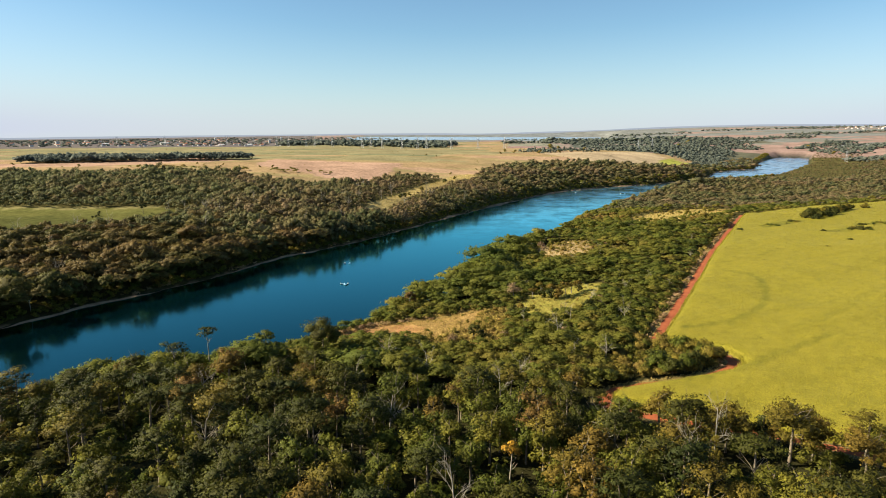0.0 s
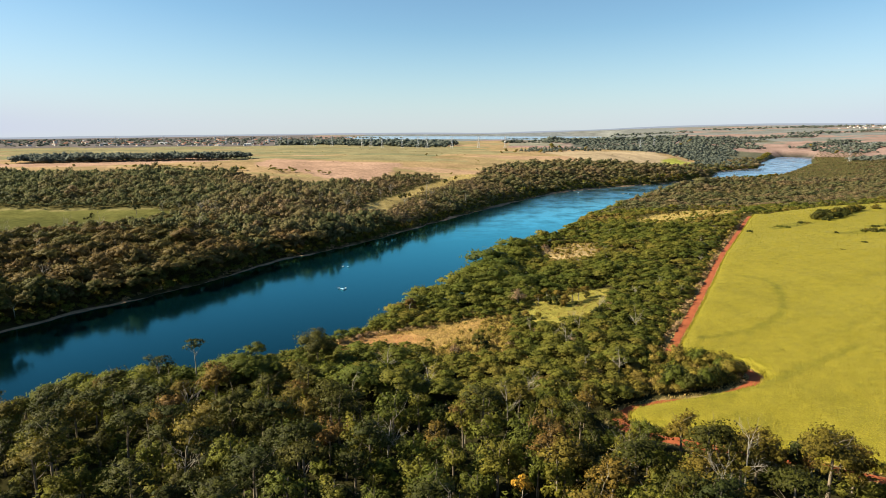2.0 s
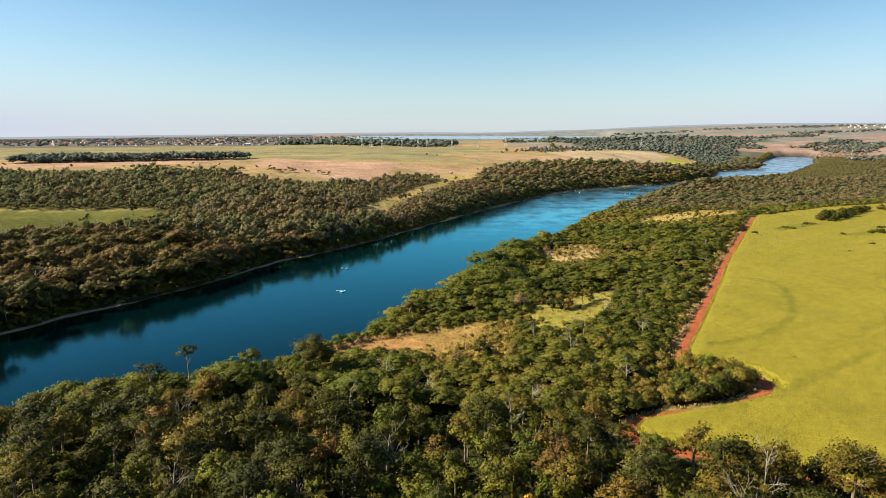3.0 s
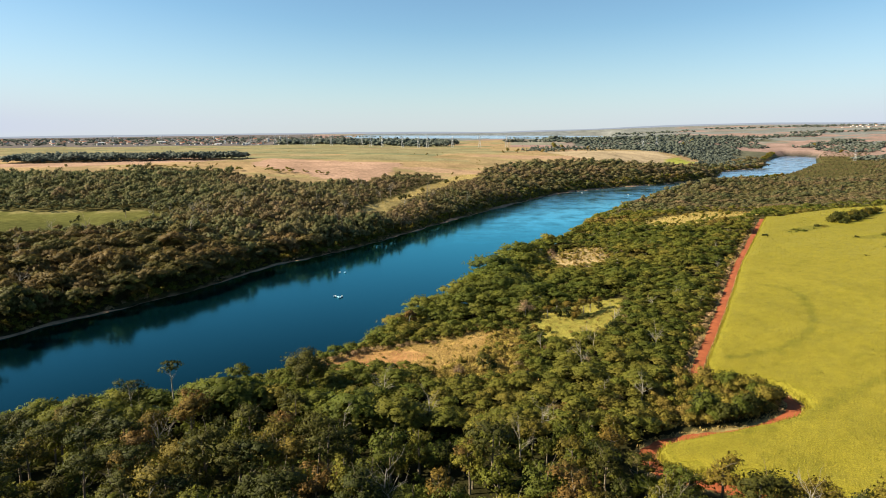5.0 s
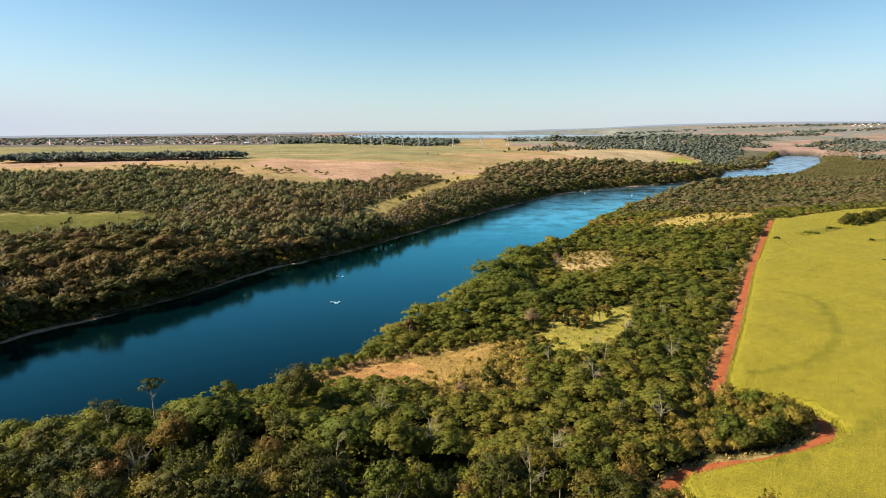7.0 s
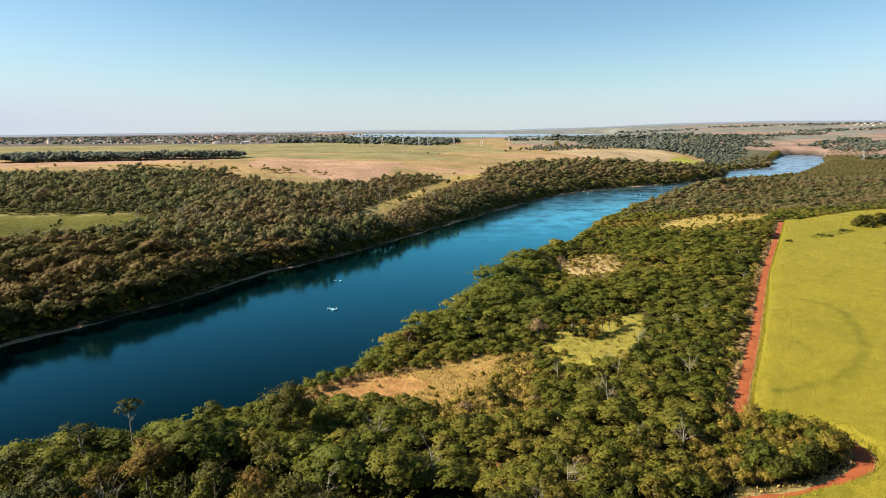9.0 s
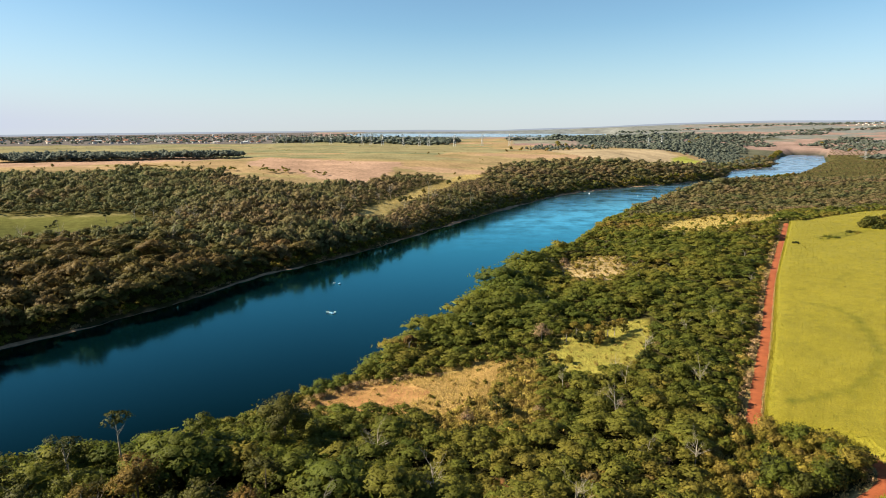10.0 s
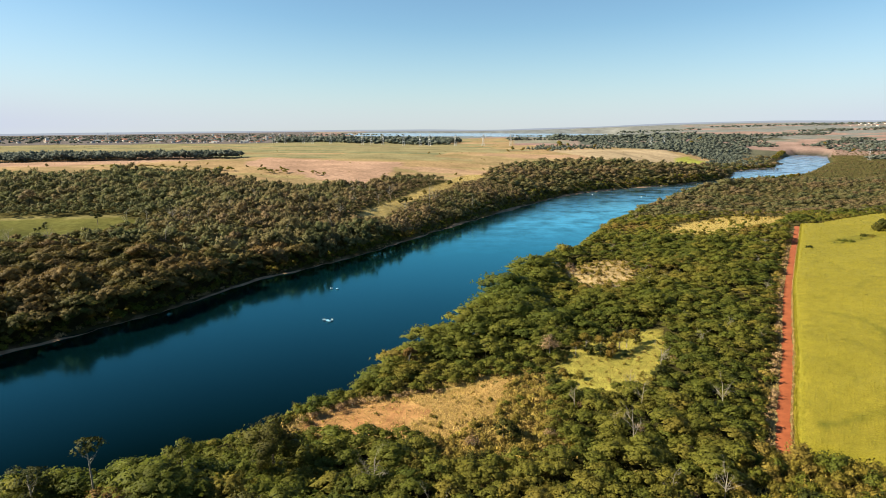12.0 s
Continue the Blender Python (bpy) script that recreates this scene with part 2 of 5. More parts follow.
BARE = [(-39, 212), (-27, 202), (-14, 200), (1, 195), (12, 211), (24, 232), (12, 240), (-1, 233), (-16, 229), (-25, 229), (-35, 221)]
EARTH = [(-38, 213), (-24, 203), (-13, 206), (-6, 218), (-12, 227), (-26, 227), (-35, 220)]
MEADOW = [(26, 228), (28, 240), (36, 257), (56, 274), (71, 275), (65, 256), (58, 237), (50, 223), (38, 219)]
SCRUB = [(-8, 190), (4, 184), (16, 187), (21, 198), (22, 215), (27, 228), (22, 238), (14, 232), (9, 212)]
GLADE = [(54, 366), (58, 387), (76, 402), (91, 396), (85, 349), (73, 335), (61, 338)]
GLADE_FAR = [(138, 468), (154, 513), (226, 592), (284, 586), (252, 532), (205, 478), (165, 458)]
GULLY = [(4.5, 168), (6, 164), (8.3, 160.5), (9.5, 162), (8.5, 166), (6.5, 169)]
THICKET = [(43, 155.5), (47, 172), (57, 188), (67, 185), (76, 177), (79, 171), (75, 164), (64, 160)]
HILL_STRIP = [(-67, 528), (-63, 558), (-49, 606), (-42, 624), (-31, 672), (-3, 752), (16, 822), (42, 854), (42, 816), (18, 758), (-9, 682), (-26, 628), (-35, 596), (-42, 568), (-53, 536)]
LEFT_FIELD = [(-520, 440), (-281, 463), (-219, 481), (-192, 470), (-198, 440), (-214, 412), (-262, 356), (-450, 318)]
PLATEAU_EDGE = [(-1500, 600), (-700, 598), (-440, 590), (-335, 602), (-300, 655), (-240, 668), (-200, 645), (-150, 612), (-120, 625), (-92, 645), (-62, 715),
                (-40, 765), (10, 775), (40, 850), (62, 930), (140, 1040), (240, 1110), (350, 1080), (430, 1130), (500, 1260), (640, 1440), (760, 1680)]


def smooth(a, b, v):
    u = np.clip((v - a) / (b - a), 0, 1)
    return u * u * (3 - 2 * u)


def to_line(points, x, y):
    """Distance from places to a polyline."""
    best = np.full(np.shape(x), 1e9)
    for (ax, ay), (bx, by) in zip(points[:-1], points[1:]):
        dx, dy = bx - ax, by - ay
        u = np.clip(((x - ax) * dx + (y - ay) * dy) / (dx * dx + dy * dy), 0, 1)
        best = np.minimum(best, np.hypot(x - ax - u * dx, y - ay - u * dy))
    return best


def inside(points, x, y):
    """Whether places lie in a polygon."""
    odd = np.zeros(np.shape(x), bool)
    for (ax, ay), (bx, by) in zip(points, points[1:] + points[:1]):
        if ay != by:
            odd ^= ((ay > y) != (by > y)) & (x < (bx - ax) * (y - ay) / (by - ay) + ax)
    return odd


def wobble(x, y, size, seed=0.0):
    """Smooth waves of about that size, from -1 to 1."""
    k = 6.2832 / size
    return (np.sin(k * (x * 0.83 + y * 0.41) + seed) + np.sin(k * (y * 0.91 - x * 0.53) + 1.7 * seed + 1)
            + np.sin(k * 1.9 * (x * 0.35 - y * 0.8) + 2.3 * seed) * 0.6 + np.sin(k * 2.7 * (x * 0.9 + y * 0.2) + 3.1 * seed) * 0.4) / 3


RIVER = LEFT_BANK + RIGHT_BANK[::-1]
FIELD = ROAD + FIELD_FAR[1:-1]


def banks(x, y):
    """Distance to the water's edge (negative in the water), and whether the place lies on the left bank."""
    dl, dr = to_line(LEFT_BANK, x, y), to_line(RIGHT_BANK, x, y)
    d = np.minimum(dl, dr) + 1.6 * wobble(x, y, 34, 2) + 0.8 * wobble(x, y, 13, 5)
    return np.where(inside(RIVER, x, y), -np.abs(d), np.abs(d)), dl < dr


def height(x, y):
    """The ground's height."""
    x, y = np.asarray(x, float), np.asarray(y, float)
    d, left = banks(x, y)
    wet = np.clip(d * 0.3, -3, 0)
    shore = np.clip(d * 0.12, 0, 0.5)
    k = d / (1 - 0.45 * smooth(420, 560, y))
    hl = shore + 8 * smooth(3, 28, k) + 9 * smooth(18, 90, k) + 6 * smooth(60, 200, k) + 9 * smooth(180, 450, k) + 6 * smooth(350, 800, k)
    hl = hl - 5 * smooth(200, 600, x) * smooth(60, 300, d)
    hl = hl * (1 - 0.75 * smooth(1120, 1350, y) * (1 - smooth(40, 260, d)))
    hr = shore + 7.5 * smooth(2, 15, d) + 4 * smooth(10, 60, d) + 3.5 * smooth(40, 110, d) + 4 * smooth(90, 260, d)
    hr = hr * (1 - 0.5 * smooth(460, 640, y) * (1 - smooth(90, 300, d))) + 6 * np.exp(-((y - 820) / 130) ** 2) * smooth(3, 25, d) * (1 - smooth(80, 220, d))
    hr = hr * (1 - 0.7 * smooth(880, 1120, y) * (1 - smooth(120, 420, d)))
    hr = hr - 2 * smooth(470, 640, y) * smooth(20, 120, d) * (1 - smooth(900, 1500, y))
    hr = hr - 0.7 * inside(EARTH, x, y) * (1 - smooth(-28, -16, x)) * smooth(0.2, 2.2, to_line(EARTH + EARTH[:1], x, y))
    h = np.where(left, hl, hr) + (0.5 * wobble(x, y, 60, 1) + 0.25 * wobble(x, y, 22, 3)) * smooth(4, 30, d)
    r, side = np.hypot(x, y), x / np.maximum(y, 1)
    far = 24 + 26 * smooth(-0.7, 0.0, side) + 62 * smooth(0.0, 0.5, side)
    far = np.where(y < 0, 30, far)
    rolling = 2.2 * wobble(x, y, 900, 4) + 1.2 * wobble(x, y, 400, 7)
    u = smooth(1500, 4900, r) * (1 - smooth(2800, 3000, r) * (1 - smooth(4450, 4600, r)) * smooth(-0.16, -0.12, side) * (1 - smooth(0.24, 0.28, side)) * (y > 0))
    h = h + rolling * smooth(700, 1700, r) * (d > 0) * smooth(40, 400, d)
    h = np.where((r > 2900) & (r < 4550) & (side > -0.14) & (side < 0.27) & (y > 0), 36.0, h)
    return np.where(d > 0, h * (1 - u) + far * u, wet)


# ---- meshes ----
def mesh_of(name, verts, faces, mats, tone=None, index=None, normals=None):
    """A mesh from arrays: places, triangles, materials, a tone and a normal for each place, a material for each triangle."""
    verts, faces = np.asarray(verts, np.float32), np.asarray(faces, np.int32)
    me = bpy.data.meshes.new(name)
    me.vertices.add(len(verts))
    me.vertices.foreach_set("co", verts.ravel())
    me.loops.add(faces.size)
    me.loops.foreach_set("vertex_index", faces.ravel())
    me.polygons.add(len(faces))
    me.polygons.foreach_set("loop_start", np.arange(0, faces.size, 3, dtype=np.int32))
    for m in mats:
        me.materials.append(m)
    if index is not None:
        me.polygons.foreach_set("material_index", np.asarray(index, np.int32))
    if tone is not None:
        me.attributes.new("tone", "FLOAT", "POINT").data.foreach_set("value", np.asarray(tone, np.float32))
    me.update(calc_edges=True)
    me.validate()
    if normals is not None:
        me.normals_split_custom_set_from_vertices(np.asarray(normals, np.float32))
    return me


def part(name, me, parent, label=""):
    ob = new(name, me)
    ob.parent = parent
    return tagged(ob, label)


def thing(name, label, category, group=""):
    return tagged(new(name), label, category, group)


class Heap:
    """Gathers pieces of geometry for one mesh."""

    def __init__(self):
        self.v, self.f, self.t, self.m, self.w, self.n = [], [], [], [], [], 0

    def add(self, v, f, tone=0.5, mat=0, normals=None):
        if normals is not None:
            self.w.append(normals)
        self.v.append(v)
        self.f.append(np.asarray(f) + self.n)
        self.t.append(np.full(len(v), tone))
        self.m.append(np.full(len(f), mat))
        self.n += len(v)

    def mesh(self, name, mats):
        normals = np.concatenate(self.w) if len(self.w) == len(self.v) else None
        return mesh_of(name, np.concatenate(self.v), np.concatenate(self.f), mats, np.concatenate(self.t), np.concatenate(self.m), normals)


def ico():
    bm = bmesh.new()
    bmesh.ops.create_icosphere(bm, subdivisions=1, radius=1)
    v = np.array([p.co[:] for p in bm.verts])
    f = np.array([[p.index for p in q.verts] for q in bm.faces])
    bm.free()
    return v, f


ICO_V, ICO_F = ico()
OCT_V = np.array([(1, 0, 0), (-1, 0, 0), (0, 1, 0), (0, -1, 0), (0, 0, 1), (0, 0, -1)], float)
OCT_F = np.array([(0, 2, 4), (2, 1, 4), (1, 3, 4), (3, 0, 4), (2, 0, 5), (1, 2, 5), (3, 1, 5), (0, 3, 5)])


def cards(rng, at, out, size, spread=0.55):
    """Leaf sprays: folded kites that face roughly along out."""
    n = len(at)
    out = out + rng.normal(0, spread, (n, 3))
    out /= np.linalg.norm(out, axis=1, keepdims=True) + 1e-9
    side = np.cross(out, rng.normal(0, 1, (n, 3)))
    side /= np.linalg.norm(side, axis=1, keepdims=True) + 1e-9
    along = np.cross(out, side)
    s = size * rng.uniform(0.6, 1.4, (n, 1))
    w = s * rng.uniform(0.45, 0.8, (n, 1))
    dip = out * s * 0.3
    v = np.stack([at - side * w - dip, at - along * s * 0.7, at + side * w - dip, at + along * s], 1).reshape(-1, 3)
    k = np.arange(n)[:, None] * 4
    return v, np.concatenate([k + [0, 1, 3], k + [1, 2, 3]]), np.repeat(out, 4, 0)


def unit(v):
    return v / (np.linalg.norm(v, axis=1, keepdims=True) + 1e-9)


def sphere_points(rng, n):
    p = rng.normal(0, 1, (n, 3))
    return p / np.linalg.norm(p, axis=1, keepdims=True)


def crown(rng, tall, radius, base, lobes, count, size, flat=0.6, core=0.8, spread=0.55, rise=0.0):
    """A crown of overlapping lobes clad with leaf sprays. base: the height at which it begins."""
    heap = Heap()
    mid, deep = (tall + base) / 2, (tall - base) / 2
    turn = rng.uniform(0, 6.28)
    spots = []
    for i in range(lobes):
        a = turn + i * 2.4 + rng.uniform(-0.4, 0.4)
        q = math.sqrt((i + 0.3) / lobes)
        up = rng.uniform(-0.55, 0.6) if q > 0.5 else rng.uniform(0.1, 0.6)
        big = radius * rng.uniform(*((0.42, 0.6) if lobes < 7 else (0.26, 0.5)))
        if rise:
            up, big = 0.5 - 0.75 * q * q + rng.uniform(-0.12, 0.12), radius * rng.uniform(0.36, 0.54)
        spots.append((q * (radius - big * 0.6) * math.cos(a), q * (radius - big * 0.6) * math.sin(a), mid + up * (deep - big * flat * 0.3), big))
    for n, (x, y, z, big) in enumerate(spots):
        stretch = np.array([1, 1, max(flat, 0.35)]) * big
        p = sphere_points(rng, count // lobes)
        p[:, 2] = np.where(p[:, 2] < -0.35, -p[:, 2], p[:, 2])
        at = p * stretch * rng.uniform(0.72, 1.16, (len(p), 1)) + (x, y, z)
        deep_in = np.zeros(len(at), bool)
        for m, (u, v, w, b) in enumerate(spots):
            if m != n:
                deep_in |= (((at - (u, v, w)) / (b, b, b * max(flat, 0.35))) ** 2).sum(1) < 0.5
        out = p + (0, 0, 0.35)
        at, out = at[~deep_in], out[~deep_in]
        if len(at):
            v, f, own = cards(rng, at, out, size, spread)
            lobe = unit((v - (x, y, z)) / stretch)
            whole = unit((v - (0, 0, mid)) / (radius, radius, max(deep, 0.1)))
            heap.add(v, f, normals=unit((0.75 - 0.35 * rise) * lobe + 0.45 * whole + (0.5 + 0.05 * rise) * own + (0, 0, 0.4 * rise)))
        if core:
            form, faces = (ICO_V, ICO_F) if count // lobes > 100 else (OCT_V, OCT_F)
            v = form * (1 + rng.uniform(-0.22, 0.12, (len(form), 1))) * stretch * core + (x, y, z)
            heap.add(v, faces, normals=unit(0.6 * form + 0.4 * unit((v - (0, 0, mid)) / (radius, radius, max(deep, 0.1)))))
    return np.concatenate(heap.v), np.concatenate(heap.f), np.concatenate(heap.w)


def crown_mesh(leaves, *shape):
    v, f, n = crown(*shape)
    return mesh_of("crown", v, f, [leaves], None, None, n)


def tube(points, radii, sides=6):
    points = np.asarray(points, float)
    v, f = [], []
    for i, (p, r) in enumerate(zip(points, radii)):
        d = points[min(i + 1, len(points) - 1)] - points[max(i - 1, 0)]
        d /= np.linalg.norm(d) + 1e-9
        s = np.cross(d, (0.31, 0.95, 0.1))
        s /= np.linalg.norm(s)
        t = np.cross(d, s)
        for k in range(sides):
            a = 6.2832 * k / sides
            v.append(p + r * (math.cos(a) * s + math.sin(a) * t))
        if i:
            for k in range(sides):
                a0, a1, b0, b1 = (i - 1) * sides + k, (i - 1) * sides + (k + 1) % sides, i * sides + k, i * sides + (k + 1) % sides
                f += [(a0, a1, b1), (a0, b1, b0)]
    return np.array(v), np.array(f)


def limbs(rng, tall, thick, fork, reach, count, twigs=0, sides=6):
    """A tapered, slightly bent trunk with its limbs, down to twigs."""
    heap = Heap()
    lean = rng.normal(0, 0.04, 2) * tall
    trunk = [(lean[0] * u ** 2, lean[1] * u ** 2, tall * u - 0.6 * (u == 0)) for u in (0, 0.25, 0.5, 0.75, 1)]
    heap.add(*tube(trunk, [thick * 1.35, thick, thick * 0.85, thick * 0.65, thick * 0.3], sides))
    for i in range(count):
        a, u = rng.uniform(0, 6.28), rng.uniform(fork, 0.95)
        start = np.array([lean[0] * u ** 2, lean[1] * u ** 2, tall * u])
        way = np.array([math.cos(a), math.sin(a), rng.uniform(0.5, 1.1)])
        far = reach * rng.uniform(0.6, 1.1)
        pts = [start, start + way * far * 0.4 + rng.normal(0, 0.08, 3) * far, start + way * far * 0.8 * (1, 1, 1.1) + rng.normal(0, 0.08, 3) * far]
        r = thick * (1 - u * 0.6) * 0.6
        heap.add(*tube(pts, [r, r * 0.6, r * 0.25], max(4, sides - 2)))
        for _ in range(twigs):
            w = rng.uniform(0.35, 0.95)
            p = pts[0] + (pts[2] - pts[0]) * w
            q = p + (way * 0.6 + rng.normal(0, 0.6, 3) + (0, 0, 0.3)) * far * 0.35
            heap.add(*tube([p, (p + q) / 2 + rng.normal(0, 0.05, 3) * far, q], [r * 0.4, r * 0.28, r * 0.1], 4))
    return np.concatenate(heap.v), np.concatenate(heap.f)


# ---- ground ----
def sectors():
    fine = np.arange(-50, 50.01, 0.4)
    return np.radians(np.concatenate([fine, np.arange(56, 304.1, 8)]))


def cover_colour(x, y):
    """What covers the ground, as a base colour with some shade and haze mixed in."""
    d, left = banks(x, y)
    # Floor darker near, lighter far: shade under the trees put into the colour.
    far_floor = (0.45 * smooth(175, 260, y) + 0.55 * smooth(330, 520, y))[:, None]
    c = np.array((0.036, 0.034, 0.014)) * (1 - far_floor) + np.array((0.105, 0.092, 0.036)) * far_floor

    def lay(mask, colour):
        c[mask] = colour

    r = np.hypot(x, y)
    side = x / np.maximum(y, 1)
    plateau = on_plateau(x, y)
    lay(plateau, (0.39, 0.265, 0.125))
    lay(plateau & (wobble(x, y, 260, 9) > 0.15), (0.35, 0.25, 0.115))
    lay(plateau & (wobble(x, y * 2.2, 420, 3) > 0.35), (0.43, 0.28, 0.16))
    lay(plateau & (wobble(x * 0.12, y, 60, 4) > 0.3), (0.34, 0.26, 0.11))
    lay(plateau & (y > 1010 + 0.12 * x) & (side < 0.05 + 0.12 * wobble(x, y, 300, 1)) & (wobble(x * 0.1, y, 170, 2) > -0.5), (0.29, 0.245, 0.115))
    lay(plateau & (y > 1010 + 0.12 * x) & (side < 0.05 + 0.12 * wobble(x, y, 300, 1)) & (wobble(x * 0.1, y, 110, 6) > 0.3), (0.23, 0.22, 0.105))
    for patch in PINK:
        lay(plateau & inside(patch, x + 6 * wobble(x, y, 50, 2), y + 14 * wobble(x, y, 70, 6)), (0.45, 0.285, 0.185))
    lay(inside(TAN, x, y), (0.47, 0.355, 0.21))
    lay(inside(LIME, x, y), (0.36, 0.36, 0.06))
    # Far parcels in their own hues, muted with haze in the colour.
    parcel = np.floor(x / 330 + 0.4 * wobble(x, y, 1500, 2)) * 7 + np.floor(y / 420 + 0.5 * wobble(x, y, 1300, 5)) * 13
    pick = np.mod(parcel * 0.37, 1)
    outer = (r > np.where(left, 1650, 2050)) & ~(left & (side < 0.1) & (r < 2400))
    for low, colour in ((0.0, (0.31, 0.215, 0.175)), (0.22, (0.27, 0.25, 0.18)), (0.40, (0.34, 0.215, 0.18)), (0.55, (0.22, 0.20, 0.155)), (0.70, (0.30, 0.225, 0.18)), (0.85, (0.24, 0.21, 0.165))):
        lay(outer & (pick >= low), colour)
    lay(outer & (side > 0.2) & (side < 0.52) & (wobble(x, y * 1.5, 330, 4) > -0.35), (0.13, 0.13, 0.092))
    # Haze painted on as grey beyond 2.5 km and mauve near the town.
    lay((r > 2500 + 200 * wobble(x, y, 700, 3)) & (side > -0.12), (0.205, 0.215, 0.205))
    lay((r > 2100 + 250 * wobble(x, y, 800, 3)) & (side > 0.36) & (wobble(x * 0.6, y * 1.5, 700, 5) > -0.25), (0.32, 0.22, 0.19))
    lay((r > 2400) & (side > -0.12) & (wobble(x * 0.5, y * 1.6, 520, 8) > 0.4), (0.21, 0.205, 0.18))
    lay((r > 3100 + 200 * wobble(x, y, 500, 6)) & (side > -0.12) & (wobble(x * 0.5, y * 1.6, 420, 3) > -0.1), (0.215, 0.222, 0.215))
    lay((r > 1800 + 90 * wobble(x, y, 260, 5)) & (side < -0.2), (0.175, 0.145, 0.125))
    # A little less red and more blue: haze added to the plateau colours.
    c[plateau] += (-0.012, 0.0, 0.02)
    lay(inside(LEFT_FIELD, x, y), (0.132, 0.132, 0.042))
    lay(inside(LEFT_FIELD, x, y) & (wobble(x * 0.2, y, 26, 3) > 0.25), (0.15, 0.145, 0.046))
    lay(inside(LEFT_FIELD, x, y) & (y < 425 + 0.06 * (x + 300) + 8 * wobble(x, y, 40, 2)), (0.105, 0.108, 0.036))
    lay(to_line([(-520, 440), (-281, 463), (-219, 481)], x, y) < 3.5, (0.27, 0.235, 0.10))
    lay(inside(HILL_STRIP, x + 3 * wobble(x, y, 30, 4), y), (0.44, 0.345, 0.145))
    grass = (0.37, 0.335, 0.075)
    lay(inside(SCRUB, x, y), (0.26, 0.24, 0.06))
    rim = np.minimum(to_line(BARE + BARE[:1], x, y), to_line(SCRUB + SCRUB[:1], x, y))
    lay((rim < 4 + 2 * wobble(x, y, 14, 2)) & (d > 6), (0.34, 0.25, 0.09))
    lay(inside(BARE, x, y), (0.46, 0.30, 0.115))
    lay(inside(EARTH, x + 3 * wobble(x, y, 9, 4), y + 4 * wobble(x, y, 12, 1)), (0.43, 0.238, 0.10))
    lay(inside(EARTH, x, y) & (wobble(x * 1.3 + y * 0.7, y * 0.3, 7, 2) > 0.25), (0.36, 0.182, 0.08))
    lay(inside(GULLY, x + 2 * wobble(x, y, 6, 1), y), (0.36, 0.175, 0.075))
    lay(inside(MEADOW, x, y), grass)
    lay(inside(GLADE, x, y), (0.48, 0.36, 0.19))
    lay(inside(GLADE_FAR, x, y), (0.45, 0.35, 0.12))
    lay(inside(FIELD, x, y), (0.24, 0.20, 0.06))
    lay((to_line(ROAD, x, y) < 2.5) & (y < 500), (0.30, 0.23, 0.10))
    lay((d > -1) & (d < 1.0 + 1.4 * wobble(x, y, 46, 9)) & left, (0.26, 0.17, 0.095))
    lay((d > -1) & (d < 2.0) & ~left, (0.20, 0.15, 0.08))
    lay(d < -1, (0.03, 0.05, 0.04))
    return c


def on_plateau(x, y):
    """Open fields beyond the forest on the left bank."""
    poly = PLATEAU_EDGE + [(900, 5200), (-5200, 5200), (-5200, 680)]
    return inside(poly, x, y)


PINK = [[(-640, 800), (-500, 835), (-386, 1040), (-300, 900), (-420, 760), (-640, 720)],
        [(-256, 960), (-60, 940), (-70, 780), (-92, 672), (-205, 790), (-250, 850)]]
TAN = [(191, 1300), (333, 1480), (498, 1560), (513, 1420), (490, 1270), (420, 1160), (350, 1100), (250, 1140)]
LIME = [(455, 1190), (505, 1260), (545, 1370), (525, 1470), (480, 1420), (430, 1230)]


def build_ground():
    az = sectors()
    radii = [0.5, 18.0, 34.0]
    while radii[-1] < 4950:
        radii.append(max(radii[-1] * 1.017, radii[-1] + 1.4))
    radii = np.array(radii)
    a, r = np.meshgrid(az, radii)
    x, y = (r * np.sin(a)).ravel(), (r * np.cos(a)).ravel() + 20
    z = height(x, y)
    rows, cols = len(radii), len(az)
    i, j = np.meshgrid(np.arange(rows - 1), np.arange(cols), indexing="ij")
    k = (j + 1) % cols
    p, q, s, t = (i * cols + j).ravel(), (i * cols + k).ravel(), ((i + 1) * cols + k).ravel(), ((i + 1) * cols + j).ravel()
    faces = np.concatenate([np.stack([p, q, s], 1), np.stack([p, s, t], 1)])[:, ::-1]
    me = mesh_of("ground", np.stack([x, y, z], 1), faces, [M_GROUND])
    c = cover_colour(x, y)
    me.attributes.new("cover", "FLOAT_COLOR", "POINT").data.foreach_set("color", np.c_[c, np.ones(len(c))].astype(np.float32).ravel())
    me.shade_smooth()
    tagged(new("ground", me), "rolling river valley ground with dry fields and bare earth", "ground", kind="structure")


def along(points, step):
    """Places at even steps along a polyline, rounded at its corners."""
    pts = np.array(points, float)
    for _ in range(3):
        a, b = pts[:-1] * 0.75 + pts[1:] * 0.25, pts[:-1] * 0.25 + pts[1:] * 0.75
        pts = np.concatenate([pts[:1], np.stack([a, b], 1).reshape(-1, 2), pts[-1:]])
    s = np.r_[0, np.cumsum(np.hypot(*np.diff(pts, axis=0).T))]
    u = np.arange(0, s[-1], step)
    return np.stack([np.interp(u, s, pts[:, 0]), np.interp(u, s, pts[:, 1])], 1)


